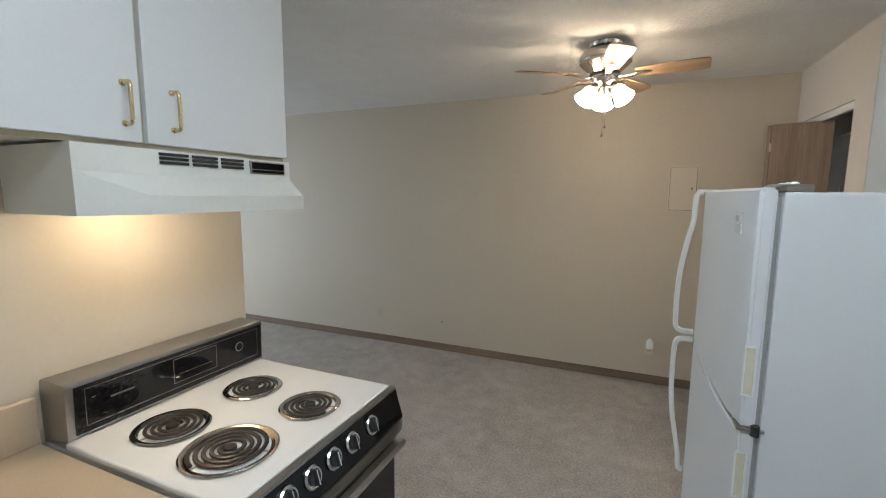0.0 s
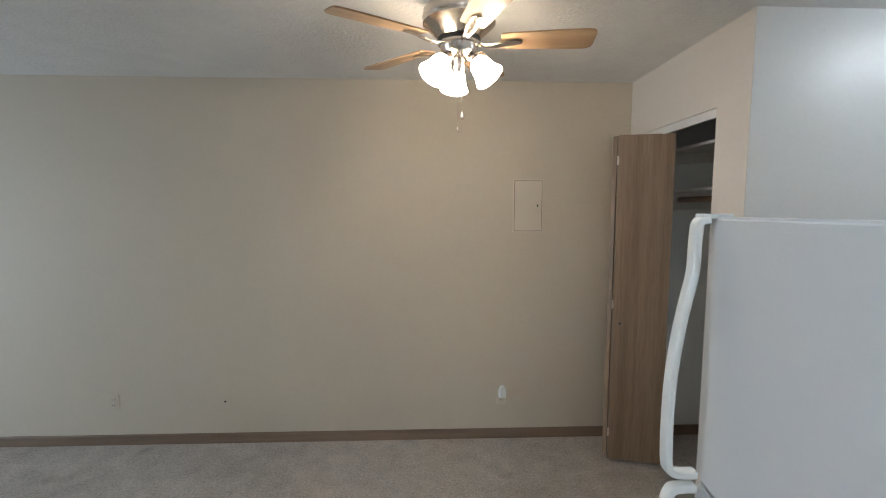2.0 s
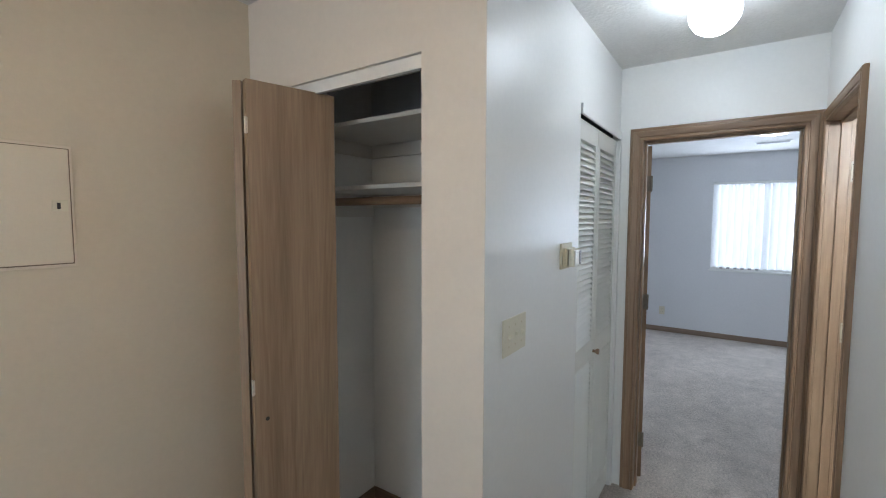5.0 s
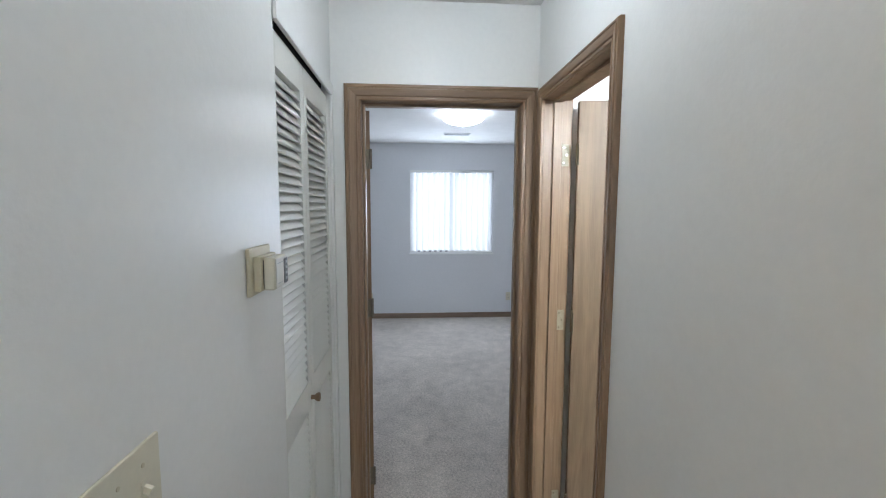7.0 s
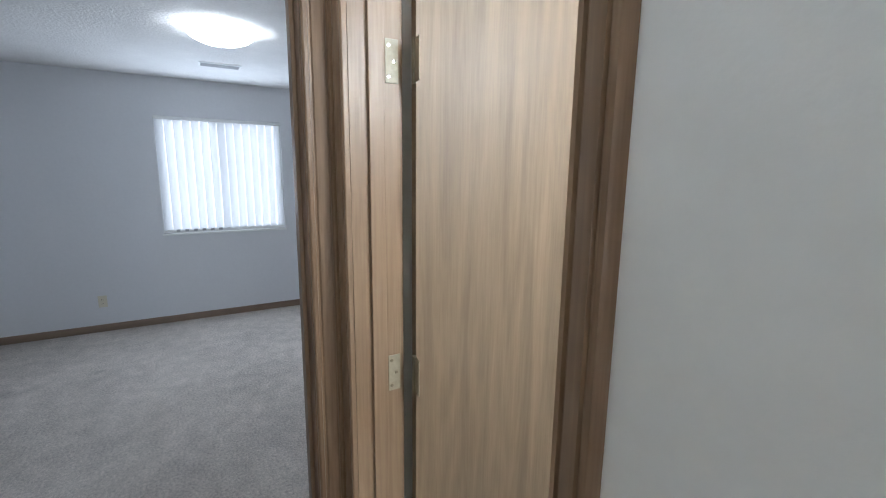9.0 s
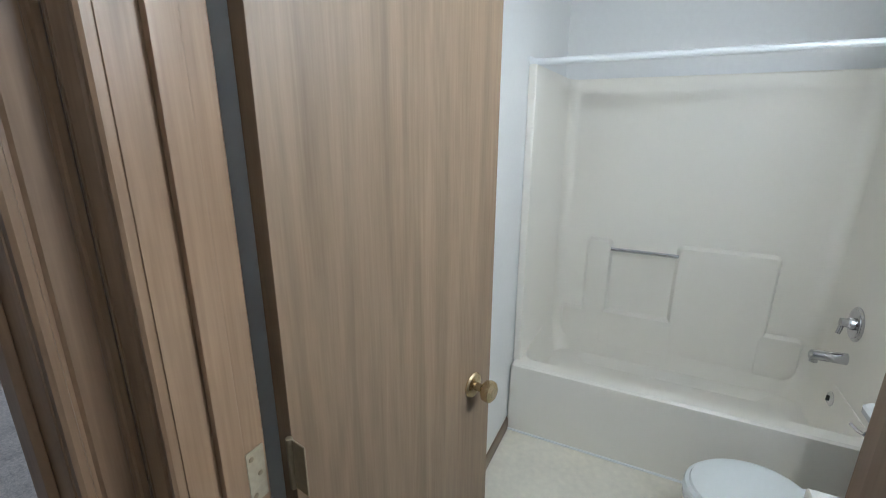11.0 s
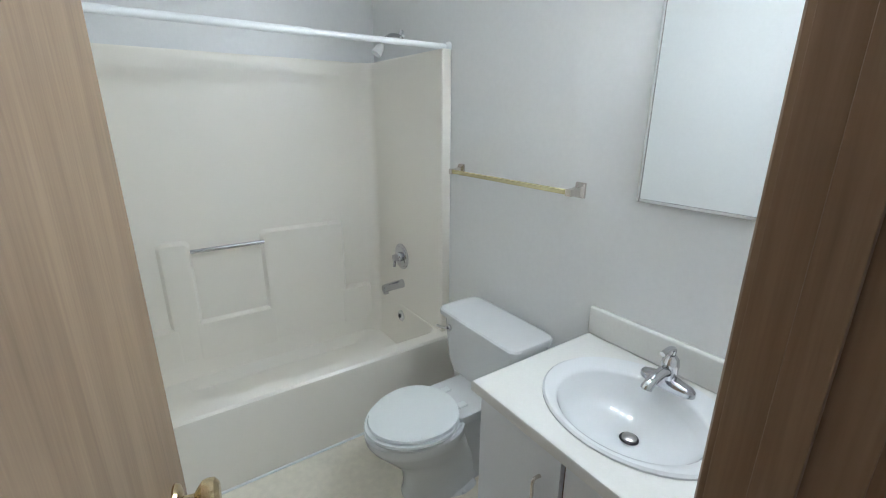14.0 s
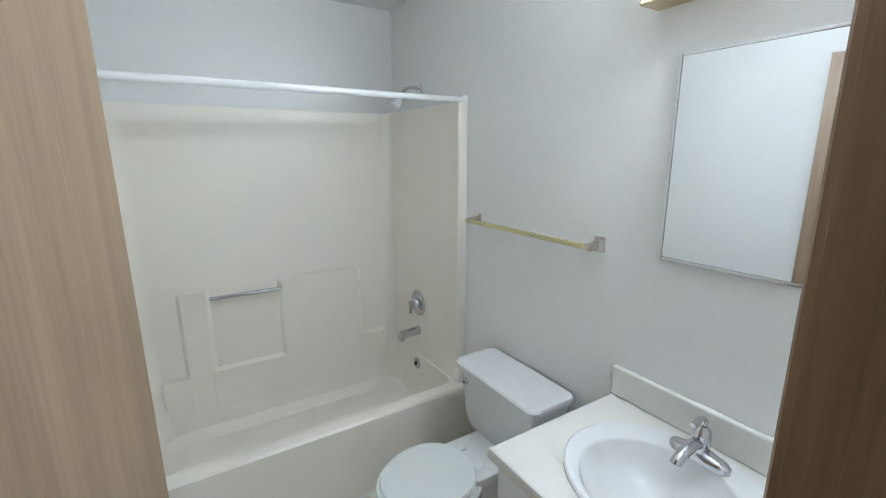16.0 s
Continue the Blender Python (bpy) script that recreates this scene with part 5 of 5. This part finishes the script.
# toilet
TCY = 1.530
t = thing("toilet", (1.95, TCY, 0.005), "white two-piece toilet with the seat lid closed", "toilet")
bm = bmesh.new()
loft(bm, [rr(1.835, TCY, 0.088, 0.205, 0.03, 0.395), rr(1.838, TCY, 0.095, 0.225, 0.035, 0.45), rr(1.840, TCY, 0.100, 0.238, 0.035, 0.60), rr(1.840, TCY, 0.102, 0.242, 0.035, 0.664)])
bmesh.ops.recalc_face_normals(bm, faces=bm.faces)
tk = part("tank", bm, M_CHINA, t)
bm = bmesh.new()
loft(bm, [rr(1.846, TCY, 0.108, 0.248, 0.035, 0.6645), rr(1.848, TCY, 0.116, 0.258, 0.04, 0.672), rr(1.848, TCY, 0.117, 0.259, 0.04, 0.692), rr(1.847, TCY, 0.112, 0.254, 0.04, 0.700), rr(1.846, TCY, 0.095, 0.235, 0.03, 0.703)])
bmesh.ops.recalc_face_normals(bm, faces=bm.faces)
part("tank_lid", bm, M_CHINA, t, "white china tank lid")
lv = part("flush_lever", lathe([(0.0, 0.0), (0.016, 0.0), (0.016, 0.006), (0.009, 0.012), (0.0, 0.012)], (1.943, TCY - 0.185, 0.615), "x", 20), M_CHROME, tk, "chrome flush lever")
part("lever_arm", tube([(1.957, TCY - 0.185, 0.615), (1.966, TCY - 0.205, 0.612), (1.970, TCY - 0.250, 0.606)], 0.006, 10), M_CHROME, lv)


def egg(cxx, back, front, w, z, n=44):
    """An egg outline, longer towards +x."""
    out = []
    for k in range(n):
        a = 2 * math.pi * k / n
        c, s = math.cos(a), math.sin(a)
        out.append((cxx + (front if c > 0 else back) * c, TCY + w * s * (1 - 0.06 * c), z))
    return out


bm = bmesh.new()
loft(bm, [egg(2.12, 0.19, 0.185, 0.118, 0.0), egg(2.12, 0.19, 0.185, 0.118, 0.025), egg(2.12, 0.18, 0.175, 0.110, 0.06), egg(2.125, 0.17, 0.18, 0.112, 0.15), egg(2.16, 0.16, 0.205, 0.132, 0.22), egg(2.205, 0.17, 0.228, 0.162, 0.30),
          egg(2.215, 0.18, 0.238, 0.176, 0.335), egg(2.215, 0.18, 0.240, 0.178, 0.362), egg(2.215, 0.172, 0.232, 0.172, 0.371)])
bmesh.ops.recalc_face_normals(bm, faces=bm.faces)
part("bowl", bm, M_CHINA, t)
bm = bmesh.new()
loft(bm, [rr(1.90, TCY, 0.165, 0.090, 0.04, 0.0), rr(1.90, TCY, 0.160, 0.085, 0.04, 0.10), rr(1.93, TCY, 0.17, 0.095, 0.04, 0.25), rr(1.935, TCY, 0.175, 0.120, 0.04, 0.345), rr(1.935, TCY, 0.180, 0.128, 0.03, 0.360), rr(1.935, TCY, 0.180, 0.128, 0.03, 0.390), rr(1.935, TCY, 0.174, 0.122, 0.03, 0.3945)])
bmesh.ops.recalc_face_normals(bm, faces=bm.faces)
part("pedestal_back", bm, M_CHINA, t)
for sy in (-1, 1):
    part("bolt_cap", lathe([(0.016, 0.0), (0.015, 0.010), (0.008, 0.016), (0.0, 0.017)], (2.08, TCY + 0.118 * sy, 0.004), "z", 16), M_CHINA, t)
    part("base_flare", loft(bmesh.new(), [ell(2.07, TCY + 0.105 * sy, 0.075, 0.03, 0.0, 24), ell(2.07, TCY + 0.100 * sy, 0.065, 0.024, 0.020, 24), ell(2.07, TCY + 0.092 * sy, 0.045, 0.012, 0.032, 24)]), M_CHINA, t)
    part("seat_hinge", box(2.030, 2.075, TCY + 0.062 * sy - 0.018, TCY + 0.062 * sy + 0.018, 0.372, 0.402, bevel=0.006, seg=3), M_SEAT, t)
bm = bmesh.new()
loft(bm, [egg(2.240, 0.170, 0.208, 0.176, 0.3735), egg(2.240, 0.175, 0.213, 0.181, 0.380), egg(2.240, 0.172, 0.210, 0.178, 0.390)])
bmesh.ops.recalc_face_normals(bm, faces=bm.faces)
part("seat", bm, M_SEAT, t, "glossy white toilet seat")
bm = bmesh.new()
loft(bm, [egg(2.237, 0.170, 0.195, 0.166, 0.3915), egg(2.237, 0.176, 0.201, 0.172, 0.396), egg(2.237, 0.172, 0.197, 0.168, 0.406), egg(2.237, 0.150, 0.172, 0.145, 0.410), egg(2.237, 0.09, 0.10, 0.085, 0.412)])
bmesh.ops.recalc_face_normals(bm, faces=bm.faces)
part("seat_lid", bm, M_SEAT, t, "closed glossy white seat lid")
v = thing("supply_valve", (1.76, 1.30, 0.16), "small chrome supply stop valve behind the toilet", "valve")
part("escutcheon", lathe([(0.0, 0.0), (0.026, 0.0), (0.020, 0.006), (0.0, 0.008)], (XB + 0.0005, 1.295, 0.16), "x", 20), M_CHROME, v)
part("stub", tube([(XB + 0.006, 1.295, 0.16), (XB + 0.06, 1.295, 0.16)], 0.008, 10), M_CHROME, v)
part("handle", lathe([(0.016, 0.0), (0.016, 0.010), (0.0, 0.010)], (XB + 0.06, 1.295, 0.16), "x", 16), M_CHROME, v)
part("supply_line", tube(smooth_path([(XB + 0.05, 1.295, 0.165), (XB + 0.055, 1.300, 0.25), (XB + 0.09, 1.34, 0.34), (XB + 0.11, 1.36, 0.396)], 5), 0.005, 8), M_STEEL, v)

# vanity
VX, VY0, VY1, VZ = 2.247, 1.942, YR - T - 0.004, 0.787
v = thing("vanity_cabinet", (1.97, 2.29, 0.005), "white laminate bathroom vanity cabinet with two doors", "vanity")
part("bottom_panel", box(XB + 0.002, VX - 0.0355, VY0 + 0.0155, VY1 - 0.0155, 0.085, 0.100), M_CAB, v)
for y0 in (VY0, VY1 - 0.015):
    part("side_panel", box(XB + 0.002, VX - 0.020, y0, y0 + 0.015, 0.085, VZ - 0.0345, bevel=0.001), M_CAB, v)
part("face_frame", box(VX - 0.035, VX - 0.020, VY0 + 0.0155, VY1 - 0.0155, 0.085, VZ - 0.0345), M_CAB, v)
part("toe_kick", box(XB + 0.002, VX - 0.075, VY0 + 0.001, VY1, 0.005, 0.0845), M_DARK, v)
part("center_stile", box(VX - 0.0195, VX - 0.016, 2.255, 2.275, 0.09, VZ - 0.036), material("dark_brown_edge", (0.14, 0.10, 0.07), 0.5), v, "dark gap between the doors")
for y0, y1, hyy in ((VY0 + 0.002, 2.258, 2.195), (2.272, VY1 - 0.002, 2.318)):
    dr = part("door", box(VX - 0.019, VX, y0, y1, 0.10, VZ - 0.060, bevel=0.002), M_CAB, v)
    part("handle", tube(smooth_path([(VX, hyy, 0.634), (VX + 0.020, hyy, 0.636), (VX + 0.027, hyy, 0.626), (VX + 0.027, hyy, 0.582), (VX + 0.027, hyy, 0.538), (VX + 0.020, hyy, 0.528), (VX, hyy, 0.530)], 5), 0.0048, 10), M_NICKEL, dr, "brushed nickel arched pull")
t = thing("vanity_countertop", (1.97, 2.29, VZ - 0.03), "white cultured-marble vanity top with a backsplash", "vanity top")
SCX, SCY, SAX, SAY = 1.985, 2.275, 0.226, 0.258
bm = bmesh.new()
X0, X1, Y0, Y1 = XB + 0.001, VX + 0.026, 1.926, YR - T - 0.001
n = 48


def rect_ring(z, inset=0.0):
    out = []
    for k in range(n):
        a = 2 * math.pi * (k + 0.5) / n
        c, s = math.cos(a), math.sin(a)
        fx2 = ((X1 - SCX - inset) if c > 0 else (SCX - X0 - inset)) / max(abs(c), 1e-6)
        fy2 = ((Y1 - SCY - inset) if s > 0 else (SCY - Y0 - inset)) / max(abs(s), 1e-6)
        q = min(fx2, fy2)
        out.append((SCX + q * c, SCY + q * s, z))
    # put ring points nearest the corners on the corners
    for px, py in ((X0 + inset, Y0 + inset), (X0 + inset, Y1 - inset), (X1 - inset, Y0 + inset), (X1 - inset, Y1 - inset)):
        i = min(range(n), key=lambda j: (out[j][0] - px) ** 2 + (out[j][1] - py) ** 2)
        out[i] = (px, py, z)
    return out


def sink_ring(k, z):
    return [(SCX + SAX * k * math.cos(2 * math.pi * (j + 0.5) / n), SCY + SAY * k * math.sin(2 * math.pi * (j + 0.5) / n), z) for j in range(n)]


loft(bm, [sink_ring(0.93, VZ - 0.034), rect_ring(VZ - 0.034), rect_ring(VZ - 0.010), rect_ring(VZ - 0.003, 0.003), rect_ring(VZ, 0.010), sink_ring(0.93, VZ)], False, False)
bmesh.ops.recalc_face_normals(bm, faces=bm.faces)
part("slab", bm, M_CULT, t)
part("backsplash", box(XB + 0.001, XB + 0.024, Y0, Y1, VZ + 0.0005, VZ + 0.108, bevel=0.008, seg=3), M_CULT, t)
s = thing("sink", (SCX, SCY, VZ), "white oval drop-in china sink", "sink")
bm = bmesh.new()
off = lambda k, z, dx: [(p[0] + dx, p[1], p[2]) for p in sink_ring(k, z)]
loft(bm, [sink_ring(1.0, VZ + 0.0005), sink_ring(1.0, VZ + 0.006), sink_ring(0.975, VZ + 0.011), sink_ring(0.94, VZ + 0.011), off(0.80, VZ + 0.006, 0.022), off(0.76, VZ - 0.004, 0.024), off(0.70, VZ - 0.042, 0.022),
          off(0.55, VZ - 0.080, 0.018), off(0.32, VZ - 0.098, 0.012), off(0.10, VZ - 0.102, 0.006)], False, True)
bmesh.ops.recalc_face_normals(bm, faces=bm.faces)
part("basin", bm, M_CHINA, s)
dx = SCX + 0.004
part("drain", lathe([(0.026, 0.0), (0.0245, 0.003), (0.021, 0.003), (0.020, -0.004), (0.0, -0.004)], (dx, SCY + 0.004, VZ - 0.0985), "z", 28), M_DARK, s, "dark drain ring")
part("stopper", lathe([(0.0, -0.002), (0.019, -0.001), (0.020, 0.006), (0.012, 0.010), (0.0, 0.011)], (dx, SCY + 0.004, VZ - 0.0985), "z", 24), M_STEEL, s, "dull metal pop-up stopper")
f = thing("faucet", (1.815, SCY, VZ + 0.011), "chrome centre-set faucet with a single lever", "faucet")
FXc = 1.822
bm = bmesh.new()
loft(bm, [ell(FXc, SCY, 0.028, 0.080, VZ + 0.0085, 36, 2.4), ell(FXc, SCY, 0.028, 0.080, VZ + 0.022, 36, 2.4), ell(FXc, SCY, 0.024, 0.074, VZ + 0.030, 36, 2.3), ell(FXc, SCY, 0.020, 0.050, VZ + 0.036, 36), ell(FXc, SCY, 0.016, 0.024, VZ + 0.044, 36)])
bmesh.ops.recalc_face_normals(bm, faces=bm.faces)
part("base", bm, M_CHROME, f)
part("spout", tube(smooth_path([(FXc - 0.004, SCY, VZ + 0.034), (FXc + 0.02, SCY, VZ + 0.062), (FXc + 0.06, SCY, VZ + 0.064), (FXc + 0.105, SCY, VZ + 0.048), (FXc + 0.112, SCY, VZ + 0.038)], 5), 0.0155, 16), M_CHROME, f)
part("body", lathe([(0.024, 0.036), (0.023, 0.070), (0.025, 0.076), (0.022, 0.096), (0.012, 0.108), (0.0, 0.110)], (FXc, SCY, VZ), "z", 26), M_CHROME, f)
part("lever", tube(smooth_path([(FXc, SCY, VZ + 0.100), (FXc - 0.008, SCY, VZ + 0.122), (FXc + 0.018, SCY, VZ + 0.134), (FXc + 0.055, SCY, VZ + 0.128)], 5), 0.0075, 12), M_CHROME, f, "chrome loop lever")

b = thing("towel_bar", (XB, 1.49, 1.295), "yellowed acrylic towel bar on chrome brackets", "towel bar")
TBX, TBZ = XB + 0.060, 1.292
for y in (1.116, 1.822):
    k = part("bracket", loft(bmesh.new(), [[(x, y + w * q[0], TBZ + dz + hh * q[1]) for q in ((-1, -1), (1, -1), (1, 1), (-1, 1))]
                                           for x, w, hh, dz in ((XB + 0.0005, 0.020, 0.027, 0.004), (XB + 0.008, 0.020, 0.027, 0.004), (XB + 0.020, 0.012, 0.016, 0.001), (XB + 0.040, 0.011, 0.012, 0.0), (TBX + 0.012, 0.012, 0.012, 0.0))]), M_NICKEL, b, "satin chrome bracket", soft=False)
part("bar", box(TBX - 0.0085, TBX + 0.0085, 1.1285, 1.8095, TBZ - 0.0085, TBZ + 0.0085, bevel=0.002), M_YELLOW, b, "yellowed clear acrylic bar")

m = thing("medicine_cabinet", (XB, 2.26, 1.30), "mirrored medicine cabinet with a thin chrome frame, slightly ajar", "medicine cabinet")
MY0, MY1, MZ0, MZ1 = 2.056, 2.462, 1.298, 1.866
AJAR = Matrix.Translation((XB + 0.014, MY1, 0)) @ pose(0, 0, 0, 0, 0, 1.6) @ Matrix.Translation((-XB - 0.014, -MY1, 0))
part("box", box(XB + 0.0005, XB + 0.012, MY0 + 0.006, MY1 - 0.004, MZ0 + 0.004, MZ1 - 0.004), M_PLASTIC, m)
md = part("door_back", moved(box(XB + 0.0135, XB + 0.0165, MY0 + 0.004, MY1 - 0.004, MZ0 + 0.004, MZ1 - 0.004), AJAR), M_STEEL, m)
for bb in ((MY0, MY0 + 0.009, MZ0, MZ1), (MY1 - 0.009, MY1, MZ0, MZ1), (MY0 + 0.0095, MY1 - 0.0095, MZ0, MZ0 + 0.009), (MY0 + 0.0095, MY1 - 0.0095, MZ1 - 0.009, MZ1)):
    part("frame_strip", moved(box(XB + 0.0145, XB + 0.026, *bb, bevel=0.0015), AJAR), M_FRAME, md)
part("mirror", moved(box(XB + 0.0170, XB + 0.0225, MY0 + 0.0095, MY1 - 0.0095, MZ0 + 0.0095, MZ1 - 0.0095), AJAR), M_MIRROR, md, "clear mirror glass")

l = thing("vanity_light", (XB, 2.26, 2.0), "vanity light bar with a brass-edged frame and lit diffuser", "wall light")
part("back_plate", box(XB + 0.0005, XB + 0.014, 1.964, 2.554, 2.004, 2.124), M_PLASTIC, l)
for fb in ((1.958, 1.9635, 1.998, 2.130), (2.5545, 2.560, 1.998, 2.130), (1.964, 2.554, 1.998, 2.0035)):
    part("frame_side", box(XB + 0.0005, XB + 0.088, *fb, bevel=0.001), M_BRASS, l, "brass frame side")
for k in range(4):
    y = 2.035 + 0.15 * k
    sk = part("socket", lathe([(0.0, 0.0), (0.030, 0.0), (0.028, 0.010), (0.022, 0.022), (0.0, 0.022)], (XB + 0.0145, y, 2.063), "x", 24), M_PLASTIC, l)
    part("bulb", lathe([(0.014, 0.022), (0.026, 0.030), (0.040, 0.046), (0.046, 0.066), (0.042, 0.086), (0.028, 0.102), (0.0, 0.110)], (XB + 0.0145, y, 2.063), "x", 26), M_VANLAMP, sk, "lit round bulb")
